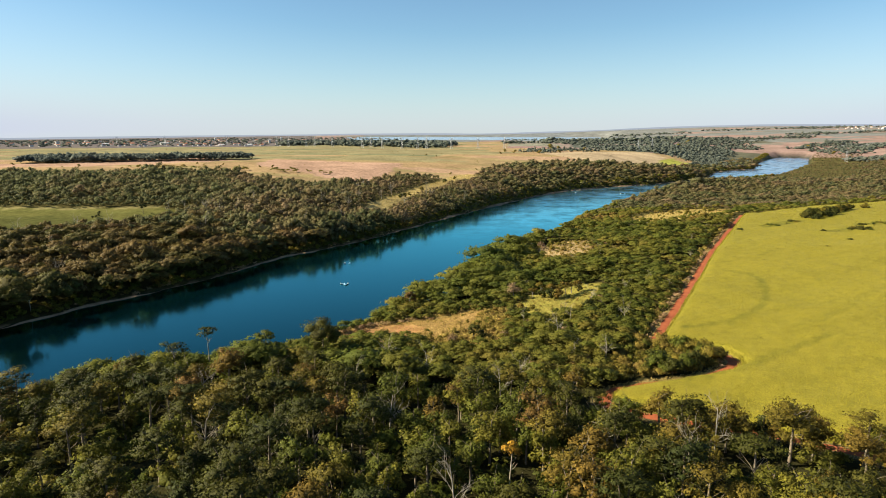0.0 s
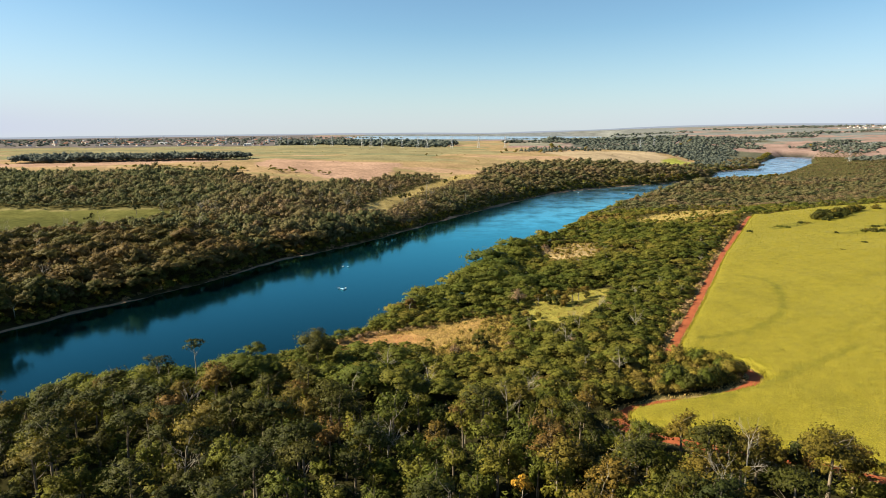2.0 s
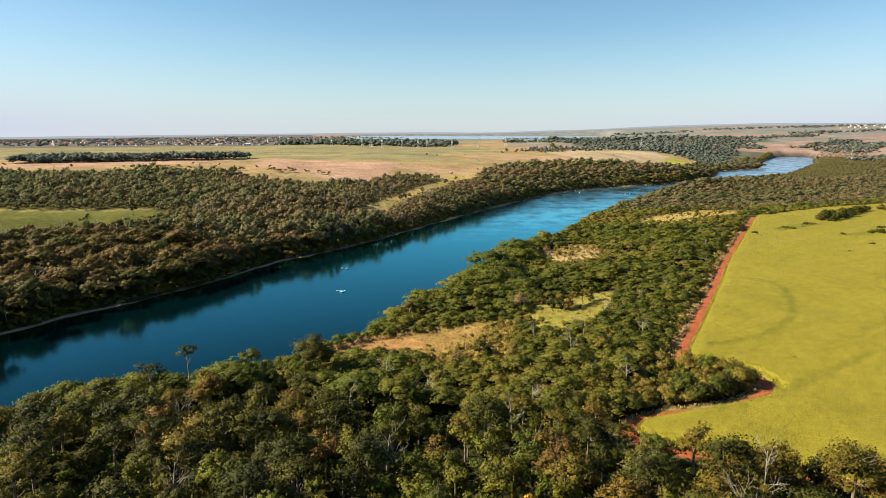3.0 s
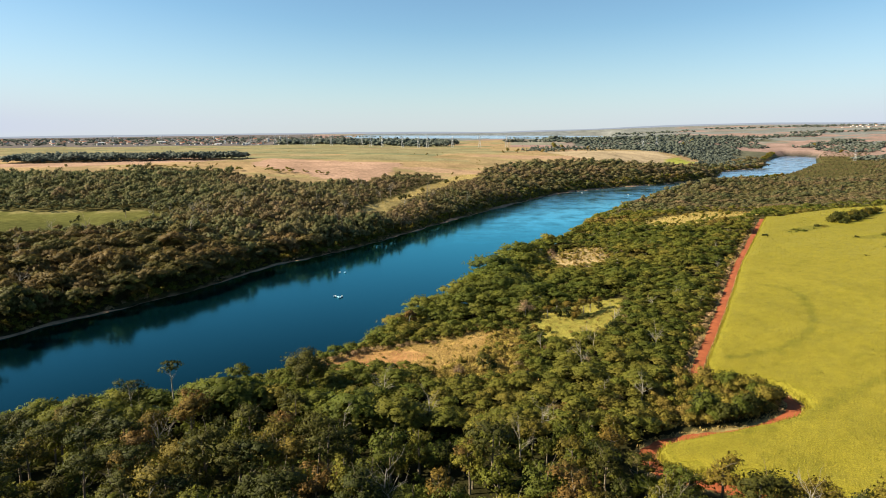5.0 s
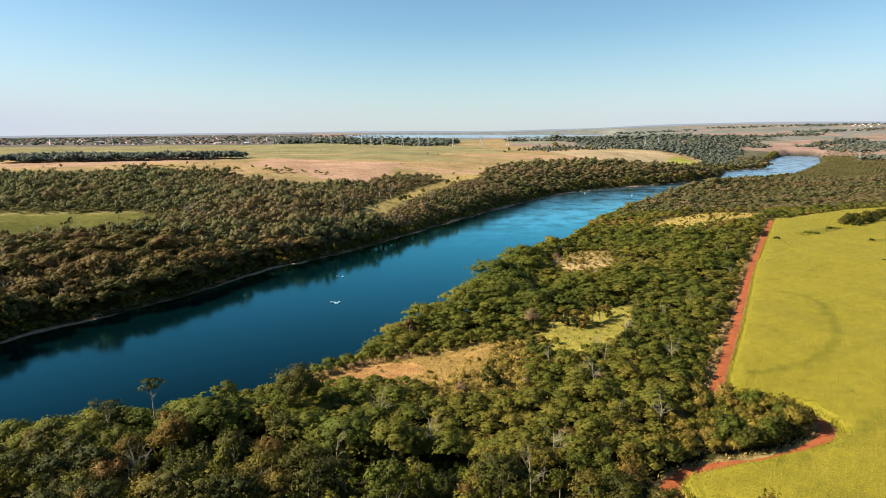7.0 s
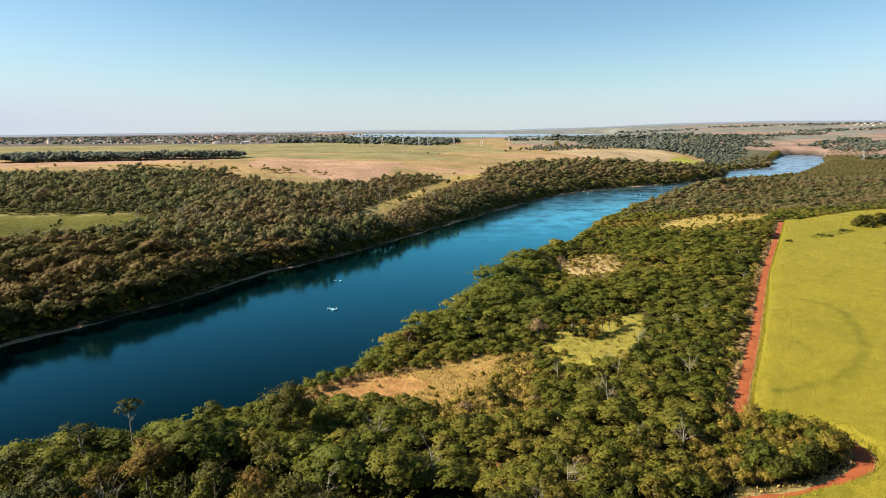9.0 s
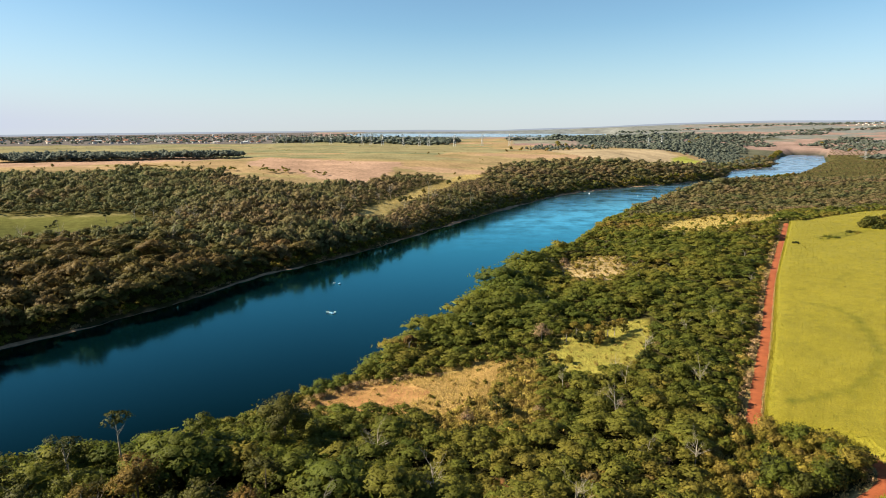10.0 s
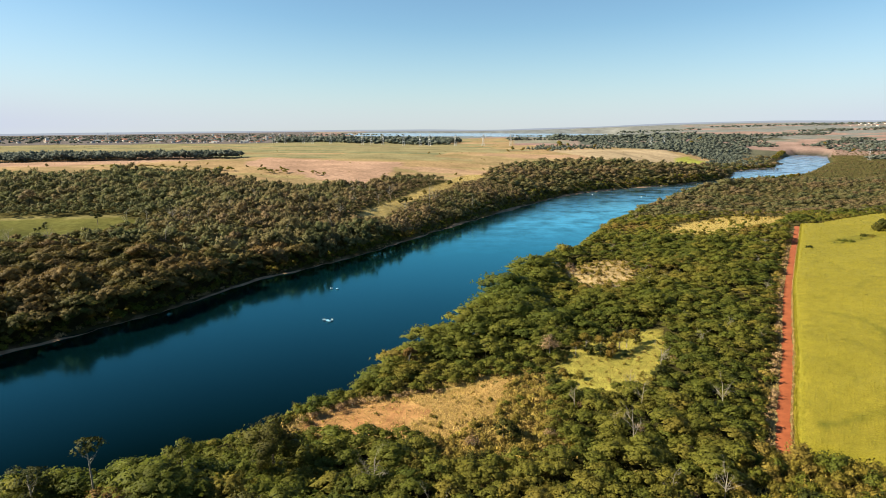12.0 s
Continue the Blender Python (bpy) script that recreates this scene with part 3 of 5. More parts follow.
def strip(points, width, step, lift, columns, seed, low=-1.0, high=1.0, widen=0.0):
    """A ribbon that lies on the ground, with uneven edges."""
    rng = np.random.default_rng(seed)
    c = along(points, step)
    d = np.gradient(c, axis=0)
    side = np.stack([d[:, 1], -d[:, 0]], 1) / np.linalg.norm(d, axis=1, keepdims=True)
    u = np.linspace(low, high, columns)
    ragged = width / 2 * (1 + 0.12 * rng.normal(0, 1, (len(c), 2)).clip(-1.5, 1.5))
    ext = np.where(u[None, :] < 0, ragged[:, :1], ragged[:, 1:])
    ext = ext * (1 + widen * (1 - smooth(178, 200, c[:, 1])) * (1 - smooth(46, 58, c[:, 0])))[:, None]
    ext = ext * (1 + 0.16 * wobble(c[:, 0], c[:, 1], 16, 5) + 0.1 * wobble(c[:, 0], c[:, 1], 7, 2))[:, None]
    # Pinched on one stretch to fit the camera's view of the road.
    ext = ext * (1 - 0.5 * np.exp(-((c[:, 0] - 63) / 8) ** 2 - ((c[:, 1] - 156) / 6) ** 2))[:, None]
    xy = c[:, None] + side[:, None] * (u[None, :] * ext)[..., None]
    z = height(xy[..., 0], xy[..., 1]) + lift + 0.05 * (np.abs(np.abs(u) - 0.45) > 0.2)[None]
    v = np.concatenate([xy, z[..., None]], 2).reshape(-1, 3)
    i, j = np.meshgrid(np.arange(len(c) - 1), np.arange(columns - 1), indexing="ij")
    p = (i * columns + j).ravel()
    return v, np.concatenate([np.stack([p, p + 1, p + columns + 1], 1), np.stack([p, p + columns + 1, p + columns], 1)])


def build_beach():
    """The bare strip of sand and earth at the foot of the far bank."""
    c = along(LEFT_BANK[1:-3], 2.5)
    d = np.gradient(c, axis=0)
    out = np.stack([-d[:, 1], d[:, 0]], 1) / np.linalg.norm(d, axis=1, keepdims=True)
    shift = -1.6 * wobble(c[:, 0], c[:, 1], 34, 2) - 0.8 * wobble(c[:, 0], c[:, 1], 13, 5)
    wide = np.clip(0.7 + 2.6 * wobble(c[:, 0], c[:, 1], 90, 9) + 0.7 * wobble(c[:, 0], c[:, 1], 17, 3), 0.3, 5) * (0.55 + 1.0 * smooth(330, 900, c[:, 1]))
    rows = []
    for u, up in ((-0.6, 0.0), (0.0, 0.25), (0.5, 0.55), (0.85, 0.8), (1.0, 0.75)):
        p = c + out * (shift - 0.2 + wide * u)[:, None]
        rows.append(np.c_[p, up * np.minimum(wide * 0.7, 1.7) + 0.06 * wobble(p[:, 0], p[:, 1], 5, 2) + 0.05])
    v = np.stack(rows, 1).reshape(-1, 3)
    i, j = np.meshgrid(np.arange(len(c) - 1), np.arange(4), indexing="ij")
    p = (i * 5 + j).ravel()
    f = np.concatenate([np.stack([p, p + 5, p + 6], 1), np.stack([p, p + 6, p + 1], 1)])
    tagged(new("ground_beach", mesh_of("ground_beach", v, f, [M_SAND])), "pale sandy strip along the river's edge", "beach", kind="structure")


def build_water():
    l, r = along(LEFT_BANK, 1.0), along(RIGHT_BANK, 1.0)
    n = 240
    l = l[np.linspace(0, len(l) - 1, n).astype(int)]
    r = r[np.linspace(0, len(r) - 1, n).astype(int)]
    out = (l - r) / np.linalg.norm(l - r, axis=1, keepdims=True) * 16
    l, r = l + out, r - out
    v = np.zeros((2 * n, 3))
    v[0::2, :2], v[1::2, :2] = l, r
    k = np.arange(n - 1) * 2
    f = np.concatenate([np.stack([k, k + 1, k + 3], 1), np.stack([k, k + 3, k + 2], 1)])
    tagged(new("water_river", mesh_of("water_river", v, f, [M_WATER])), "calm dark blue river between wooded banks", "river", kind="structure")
    az, rr = np.radians(np.linspace(-9, 16, 40)), np.array([2850.0, 4600.0])
    a, q = np.meshgrid(az, rr)
    v = np.stack([(q * np.sin(a)).ravel(), (q * np.cos(a)).ravel(), np.full(80, 39.0)], 1)
    k = np.arange(39)
    f = np.concatenate([np.stack([k, k + 41, k + 1], 1), np.stack([k, k + 40, k + 41], 1)])
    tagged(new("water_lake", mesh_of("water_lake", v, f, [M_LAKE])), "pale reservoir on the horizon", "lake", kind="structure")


def build_ridge():
    """The last blue ridge on the skyline, glowing in place of the hazy band."""
    az = np.radians(np.arange(-60, 60.1, 0.5))
    x, y = 4930 * np.sin(az), 4930 * np.cos(az)
    top = height(x * 0.985, y * 0.985) + 11 + 4 * wobble(x, y, 1900, 2) + 2 * wobble(x, y, 600, 5)
    n = len(az)
    v = np.concatenate([np.stack([x, y, np.full(n, -20.0)], 1), np.stack([x, y, top], 1), np.stack([x * 1.01, y * 1.01, top - 30], 1)])
    k = np.arange(n - 1)
    f = np.concatenate([np.stack([k + a, k + 1 + a, k + n + 1 + a], 1) for a in (0, n)] + [np.stack([k + a, k + n + 1 + a, k + n + a], 1) for a in (0, n)])
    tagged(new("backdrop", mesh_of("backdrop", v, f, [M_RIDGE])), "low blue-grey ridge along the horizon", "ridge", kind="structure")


build_ridge()
build_ground()
build_water()
build_beach()
road_me = mesh_of("road", *strip(ROAD, 5.0, 1.2, 0.08, 7, 3, -0.56, 0.56, 0.3), [M_ROAD])
road_me.shade_smooth()
tagged(new("road", road_me), "red earth farm track along the cane field", "dirt road", kind="structure")


# ---- forest ----
def in_view(x, y, more=0.0):
    """The stretch of country in front, with a margin."""
    return (np.abs(x) < 0.74 * y + 45 + more) & (y > 40)


GAPS = [(-90, 138, 6), (-72, 134, 6.5), (-64, 122, 6), (-61, 109, 6), (-79, 108, 6.5), (-2, 149, 8.5), (-20, 151, 7), (-5, 133, 6), (-30, 149, 5.5), (15, 131, 5), (-41, 167, 6), (-54, 153, 6),
        (-45, 162, 4), (-8, 169, 3.0), (-101, 150, 5), (-50, 96, 5), (-30, 101, 4.5)]


def gap(x, y):
    """Dark openings between the crowns of the near forest."""
    hole = np.zeros(np.shape(x), bool)
    for gx, gy, size in GAPS:
        hole |= np.hypot(x - gx, (y - gy) * 1.25) < size
    return hole


def wooded(x, y):
    """Where trees stand close together: 0 none, 1 forest."""
    d, left = banks(x, y)
    r = np.hypot(x, y)
    open_ = on_plateau(x, y) | inside(FIELD, x, y) | (to_line(ROAD, x, y) < 4.0)
    for poly in (BARE, MEADOW, GLADE, GLADE_FAR, LEFT_FIELD, HILL_STRIP, SCRUB, THICKET, EARTH, GULLY):
        open_ |= inside(poly, x + 2 * wobble(x, y, 14, 3), y + 2 * wobble(x, y, 11, 8))
    w = ~open_ & (d > np.where(left, 3.2, 2.5))
    w &= ~gap(x, y)
    right_far = ~left & (y > 560) & (r > 1980 + 120 * wobble(x, y, 500, 2)) & (d > 120)
    return w & ~right_far & (r < np.where(left, 1800, 2200))


def jitter_grid(rng, x0, x1, y0, y1, step):
    gx, gy = np.meshgrid(np.arange(x0, x1, step), np.arange(y0, y1, step * 0.87))
    gx = gx + (np.arange(gx.shape[0])[:, None] % 2) * step / 2
    x, y = gx.ravel(), gy.ravel()
    return x + rng.uniform(-0.38, 0.38, len(x)) * step, y + rng.uniform(-0.38, 0.38, len(x)) * step


def scatter(heap, rng, kinds, x, y, size, tone, sink=0.3, wide=1.0):
    """Plants from ready shapes at the given places, turned and scaled one by one."""
    z = height(x, y) - sink
    for i in range(len(x)):
        v, f, o = kinds[rng.integers(len(kinds))]
        a, s = rng.uniform(0, 6.28), size[i]
        c, n = math.cos(a) * s * wide, math.sin(a) * s * wide
        w = np.stack([v[:, 0] * c - v[:, 1] * n, v[:, 0] * n + v[:, 1] * c, v[:, 2] * s * rng.uniform(0.85, 1.15)], 1) + (x[i], y[i], z[i])
        k, l = math.cos(a), math.sin(a)
        heap.add(w, f, tone[i], 0, np.stack([o[:, 0] * k - o[:, 1] * l, o[:, 0] * l + o[:, 1] * k, o[:, 2]], 1))


def tone_at(rng, x, y, shift=0.0, spread=0.13):
    return np.clip(0.36 + shift + 0.26 * wobble(x, y, 120, 3) + 0.13 * wobble(x, y, 45, 8) + rng.normal(0, spread, len(x)), 0.02, 0.98)


def near_zone(x, y):
    """The stretch whose trees are built one by one."""
    return (y > 62) & (x > -150) & (x < 130) & (y < np.where(x < -25, 166, 152))


def canopy(x, y):
    """How tall the trees grow."""
    d, left = banks(x, y)
    right = 5.2 + 5.5 * (1 - smooth(130, 165, y + 0.6 * np.minimum(x, 0))) + 3.5 * (1 - smooth(8, 34, d)) * smooth(240, 280, y) + 1.2 * wobble(x, y, 55, 6)
    right = right * (1 - 0.3 * np.exp(-to_line(BARE + BARE[:1], x, y) / 12)) * (1 - 0.62 * smooth(148, 165, y) * np.exp(-np.maximum(to_line(ROAD, x, y) - 3, 0) / 7))
    for poly in (GLADE, GLADE_FAR, MEADOW, GULLY):
        right = right * (1 - 0.45 * np.exp(-to_line(poly + poly[:1], x, y) / 9))
    right = right * (1 - 0.4 * (1 - smooth(10, 40, d)) * (1 - smooth(215, 250, y)))
    right = np.where(y > 420, 5.2 + wobble(x, y, 80, 6) - 2.8 * smooth(950, 1080, y) * (1 - smooth(80, 160, d)) + 3.0 * np.exp(-((y - 820) / 130) ** 2) * (1 - smooth(30, 90, d)), right)
    right = right * (1 - 0.62 * np.exp(-(np.hypot(x + 68, (y - 173) * 0.8) / 9) ** 2))
    right = right * (1 - 0.35 * np.exp(-(np.hypot(x - 47, y - 152) / 9) ** 2)) * (1 - 0.5 * np.exp(-(np.hypot(x - 38, y - 136) / 8) ** 2))
    right = right + 5.0 * np.exp(-(np.hypot(x - 17, (y - 315) * 0.6) / 14) ** 2) + 2.5 * np.exp(-(np.hypot(x - 36, y - 285) / 12) ** 2)
    strip_low = (1 - 0.7 * np.exp(-to_line(HILL_STRIP, x, y) / 14)) * (1 - 0.5 * np.exp(-to_line(LEFT_FIELD, x, y) / 20))
    return np.where(left, strip_low * (9.5 + 4.0 * (1 - smooth(6, 34, d)) * (1 - smooth(480, 600, y)) - 1.5 * smooth(500, 800, y) + 1.4 * wobble(x, y, 70, 5)), right)


rng = np.random.default_rng(11)
# ready shapes, one unit tall and about as wide as they are tall
MID = [crown(rng, 1.0, r, b, l, 104, 0.068, fl, 0.85, 0.5, 1.0) for r, b, l, fl in
       ((0.58, 0.4, 7, 0.5), (0.66, 0.45, 8, 0.4), (0.48, 0.15, 7, 0.7), (0.56, 0.35, 7, 0.5), (0.72, 0.5, 9, 0.36))]
FAR = [crown(rng, 1.0, r, b, l, 40, 0.098, fl, 0.95, 0.45, 0.7) for r, b, l, fl in
       ((0.56, 0.3, 5, 0.6), (0.64, 0.35, 5, 0.5), (0.48, 0.1, 4, 0.8), (0.60, 0.35, 6, 0.5), (0.52, 0.3, 5, 0.6))]
FINE = [crown(rng, 1.0, r, b, l, 150, 0.056, fl, 0.85, 0.5, 1.0) for r, b, l, fl in
        ((0.56, 0.35, 8, 0.5), (0.66, 0.45, 9, 0.4), (0.48, 0.15, 8, 0.7), (0.60, 0.4, 9, 0.45))]
SMALL = [crown(rng, 1.0, r, b, l, 21, 0.125, fl, 0.95, 0.45, 0.7) for r, b, l, fl in ((0.52, 0.2, 3, 0.7), (0.62, 0.3, 3, 0.55), (0.46, 0.1, 3, 0.9), (0.58, 0.35, 4, 0.55))]
TINY = [crown(rng, 1.0, r, b, 2, 16, 0.17, fl, 1.0, 0.5) for r, b, fl in ((0.50, 0.0, 0.95), (0.56, 0.05, 0.8), (0.48, 0.05, 1.0))]
SHRUB = [crown(rng, t, r, 0.0, 4, 44, 0.52, 0.9, 0.72, 0.6) for t, r in ((3.2, 1.8), (4.2, 2.2), (2.6, 2.0))]


def build_forest(name, label, zone, step, kinds, shift, seed, wide, box, leaves=M_MASS, seen=in_view):
    """One stretch of close forest. wide: the trees' breadth for their height."""
    rng = np.random.default_rng(seed)
    x, y = jitter_grid(rng, *box, step)
    keep = seen(x, y) & wooded(x, y) & zone(x, y)
    x, y = x[keep], y[keep]
    heap = Heap()
    even = 0.26
    s = canopy(x, y) * rng.uniform(0.93 - even, 0.93 + even, len(x))
    s = s * np.where(rng.uniform(0, 1, len(x)) > 0.94, 1.35, 1.0)
    lush = 0.34 * np.exp(-(np.hypot(x - 17, (y - 315) * 0.6) / 18) ** 2)
    d, left = banks(x, y)
    lush = lush + 0.06 * left * (1 - smooth(8, 40, d)) * (y < 900)
    # Paler trees round the strip; darker leftwards in view, edge shade put into tone.
    lush = lush - 0.34 * left * np.exp(-to_line(HILL_STRIP, x, y) / 42) + 0.16 * left * (1 - smooth(-0.62, -0.36, x / np.maximum(y - 30, 50)))
    lush = lush - 0.22 * wobble(x, y, 62, 7) * ~left * smooth(400, 520, y)
    scatter(heap, rng, kinds, x, y, s, np.clip(tone_at(rng, x, y, shift) - lush, 0.02, 0.98), 0.3, wide)
    tagged(new(name, heap.mesh(name, [leaves])), label, "forest", kind="stuff")


def seam(x, y):
    """A wavering line between one kind of forest and the next."""
    return y + 22 * wobble(x, y, 90, 4) + 10 * wobble(x, y, 31, 1) + 28 * np.sin(x * 12.99 + y * 78.23)


def right_side(x, y):
    return ~banks(x, y)[1]


build_forest("shore_forest", "dense low green forest on the near shore", lambda x, y: right_side(x, y) & ~near_zone(x, y) & (y < 250),
             3.6, FINE, -0.05, 20, 1.12, (-160, 330, 60, 250))
build_forest("hinterland_forest", "green forest below the start of the flight", lambda x, y: right_side(x, y) & (y < 66) & ~near_zone(x, y),
             10.0, FAR, -0.03, 28, 1.6, (-150, 130, -50, 68), M_MASS, lambda x, y: (np.abs(x) < 130) & (y < 64))
build_forest("bank_forest", "dense low green forest canopy on the near bank", lambda x, y: right_side(x, y) & (y >= 250) & (seam(x, y) < 430),
             4.3, MID, -0.06, 21, 1.2, (-60, 380, 250, 470))
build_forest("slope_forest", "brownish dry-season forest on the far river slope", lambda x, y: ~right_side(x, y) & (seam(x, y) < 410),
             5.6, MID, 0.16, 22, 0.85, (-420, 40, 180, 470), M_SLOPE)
build_forest("valley_forest", "olive green forest along the far river bank", lambda x, y: right_side(x, y) & (seam(x, y) >= 430) & (seam(x, y) < 580),
             5.6, FAR, 0.06, 23, 1.15, (0, 560, 390, 620))
build_forest("upper_forest", "brownish distant forest above the river bank", lambda x, y: right_side(x, y) & (seam(x, y) >= 580) & (y < 700),
             6.6, FAR, 0.12, 26, 1.3, (0, 620, 540, 700), M_HILL)
build_forest("hill_forest", "dark olive forest on the hillside above the river", lambda x, y: ~right_side(x, y) & (seam(x, y) >= 410) & (y < 760),
             4.7, SMALL, 0.04, 24, 0.8, (-640, 200, 360, 760), M_HILL)
build_forest("far_forest", "far woodland filling the river bends", lambda x, y: (y >= 700) & (y < 1450) & ~(~right_side(x, y) & (y < 760)),
             11.0, TINY, 0.1, 25, 1.9, (-1300, 1400, 700, 1450), M_HILL)
build_forest("horizon_forest", "hazy brown woodland at the far end of the valley", lambda x, y: y >= 1450,
             15.0, TINY, 0.24, 27, 2.6, (-1300, 1700, 1450, 2000), M_HILL)


# ---- trees that stand singly ----
def tree_kind(seed, tall, radius, base, lobes, count, size, flat, leaves, wood, thick, spread=0.65, core=0.62):
    """A trunk with limbs and a crown; returns both meshes."""
    r = np.random.default_rng(seed)
    tv, tf = limbs(r, tall * 0.82, thick, 0.45, radius * 0.8, 6)
    return mesh_of("trunk", tv, tf, [wood]), crown_mesh(leaves, r, tall, radius, base, lobes, count, size, flat, core, spread)


def plant_tree(kind, name, label, category, group, m):
    ob = thing(name, label, category, group)
    part("trunk", kind[0], ob)
    part("crown", kind[1], ob)
    ob.matrix_basis = m
    return ob


def stand(x, y, turn=0.0, size=1.0, sink=0.2):
    """A pose on the ground."""
    return pose(x, y, float(height(x, y)) - sink, 0, 0, turn) @ Matrix.Diagonal((size, size, size, 1))


def repeat(first, x, y, turn, size):
    return copy_thing(first, stand(x, y, turn)) if size == 1 else scaled_copy(first, x, y, turn, size)


def scaled_copy(first, x, y, turn, size):
    ob = copy_thing(first, stand(x, y, turn))
    ob.scale = (size, size, size)
    return ob


BROAD = [tree_kind(101, 12.0, 4.4, 4.0, 15, 940, 0.26, 0.7, M_OLIVE, M_BARK, 0.24),
         tree_kind(102, 11.0, 4.0, 2.0, 15, 940, 0.26, 0.85, M_LUSH, M_BARK, 0.22),
         tree_kind(103, 10.0, 3.7, 1.5, 14, 940, 0.26, 0.9, M_LUSH, M_BARK, 0.2),
         tree_kind(104, 12.5, 4.8, 4.5, 15, 940, 0.26, 0.6, M_DARK, M_BARK, 0.26),
         tree_kind(105, 11.5, 4.2, 3.5, 14, 940, 0.26, 0.7, M_DRY, M_BARK, 0.22)]
DRAPED = [tree_kind(111, 10.5, 2.6, 0.4, 14, 940, 0.26, 1.35, M_LUSH, M_BARK, 0.2),
          tree_kind(112, 9.0, 2.8, 0.2, 13, 940, 0.26, 1.25, M_DARK, M_BARK, 0.2),
          tree_kind(113, 11.5, 2.4, 0.5, 14, 940, 0.26, 1.4, M_OLIVE, M_BARK, 0.2)]
PARASOL = [tree_kind(121, 13.5, 5.2, 9.0, 12, 940, 0.26, 0.42, M_OLIVE, M_BARK, 0.3), tree_kind(122, 12.0, 4.4, 8.0, 11, 940, 0.26, 0.42, M_DARK, M_BARK, 0.26)]
LABELS = {0: "broad-crowned olive green forest tree", 1: "lush green broadleaf tree with a rounded crown", 2: "low dense green broadleaf tree",
          3: "dark green broad-crowned forest tree", 4: "tree with dry rusty brown leaves"}


MARKED = [(-69.5, 179), (-36.5, 184), (-53, 180.5), (-77, 173), (12, 104), (66, 111), (75, 103), (46.5, 127.5), (52.5, 115), (13.6, 140.5)]


def build_near_forest():
    r = np.random.default_rng(31)
    x, y = jitter_grid(r, -150, 130, 62, 205, 6.5)
    keep = in_view(x, y, -12) & wooded(x, y) & near_zone(x, y)
    for mx, my in MARKED:
        keep &= np.hypot(x - mx, (y - my + 3) * 0.7) > 5.5
    x, y = x[keep], y[keep]
    firsts = {}
    pool = [("forest_tree", k, LABELS[i]) for i, k in enumerate(BROAD)]
    pool += [("vine_draped_tree", k, "tree wrapped to the ground in green vines") for k in DRAPED]
    pool += [("parasol_tree", k, "flat-topped tree with a bare trunk and airy crown") for k in PARASOL]
    odds = np.array([2.2, 2.4, 2.0, 1.3, 0.7, 3.0, 2.4, 2.0, 0.8, 0.7])
    for px, py in zip(x, y):
        w = odds.copy()
        if px < 15:
            w[[0, 7, 8]] *= 0.45
        if -16 < px < 45:
            w[[1, 2, 5]] *= 2.0
        # Mostly dark leaves on the left, colour in place of the dim corner.
        if px < -20:
            w[[3, 6, 9]] *= 4.5
            w[[4]] *= 1.3
            w[[1, 2]] *= 0.6
        if px > 30:
            w[[0, 3, 8, 9]] *= 2.2
        if wobble(px, py, 50, 2) > 0.2:
            w[[0, 4]] *= 2.0
        n = int(r.choice(len(pool), p=w / w.sum()))
        s = r.uniform(0.82, 1.15) * float(canopy(px, py)) / 10.7
        name, kind, label = pool[n]
        if n not in firsts:
            firsts[n] = plant_tree(kind, name, label, "tree", "trees of the near forest", stand(px, py, r.uniform(0, 360), s))
        else:
            scaled_copy(firsts[n], px, py, r.uniform(0, 360), s)
    return firsts


def bare_kind(seed, tall, reach, count, wood):
    r = np.random.default_rng(seed)
    return mesh_of("trunk", *limbs(r, tall, 0.14, 0.4, reach, count, 6, 6), [wood])


def build_bare_trees():
    r = np.random.default_rng(41)
    kinds = [bare_kind(201, 9.0, 4.0, 9, M_PALE), bare_kind(202, 11.0, 3.4, 8, M_PALE), bare_kind(203, 8.0, 4.4, 10, M_PALE)]
    spots = [(-11, 121, 1.25, 0), (13.6, 140.5, 0.85, 1), (41, 97, 1.2, 1), (24, 100, 1.0, 0), (-33, 112, 1.1, 2), (-4, 160, 0.95, 0), (33, 118, 1.1, 2),
             (-48, 118, 1.05, 0), (-22, 150, 0.9, 1), (20, 155, 0.9, 2), (46, 170, 0.8, 0), (-60, 150, 1.0, 2), (2, 92, 1.1, 1), (36, 190, 0.8, 1), (57, 236, 0.8, 2),
             (62, 208, 0.8, 0), (-16, 178, 0.9, 2), (52, 112, 1.1, 1)]
    firsts = {}
    bx, by = r.uniform(-270, 60, 330), r.uniform(240, 640, 330)
    d, left = banks(bx, by)
    for px, py in zip(*[v[left & (d > 8) & (d < 110) & wooded(bx, by)][:60] for v in (bx, by)]):
        spots.append((px, py, r.uniform(0.9, 1.3), int(r.integers(3))))
    bx, by = r.uniform(0, 200, 260), r.uniform(165, 430, 260)
    d, left = banks(bx, by)
    for px, py in zip(*[v[~left & (d > 8) & wooded(bx, by)][:40] for v in (bx, by)]):
        spots.append((px, py, r.uniform(0.4, 0.62), int(r.integers(3))))
    for x, y, s, k in spots:
        m = stand(x, y, r.uniform(0, 360), s)
        if k in firsts:
            scaled_copy(firsts[k], x, y, r.uniform(0, 360), s)
            continue
        ob = thing("bare_tree", "leafless pale grey tree among the green canopy", "tree", "bare trees")
        part("trunk", kinds[k], ob, "bleached forked trunk")
        ob.matrix_basis = m
        firsts[k] = ob


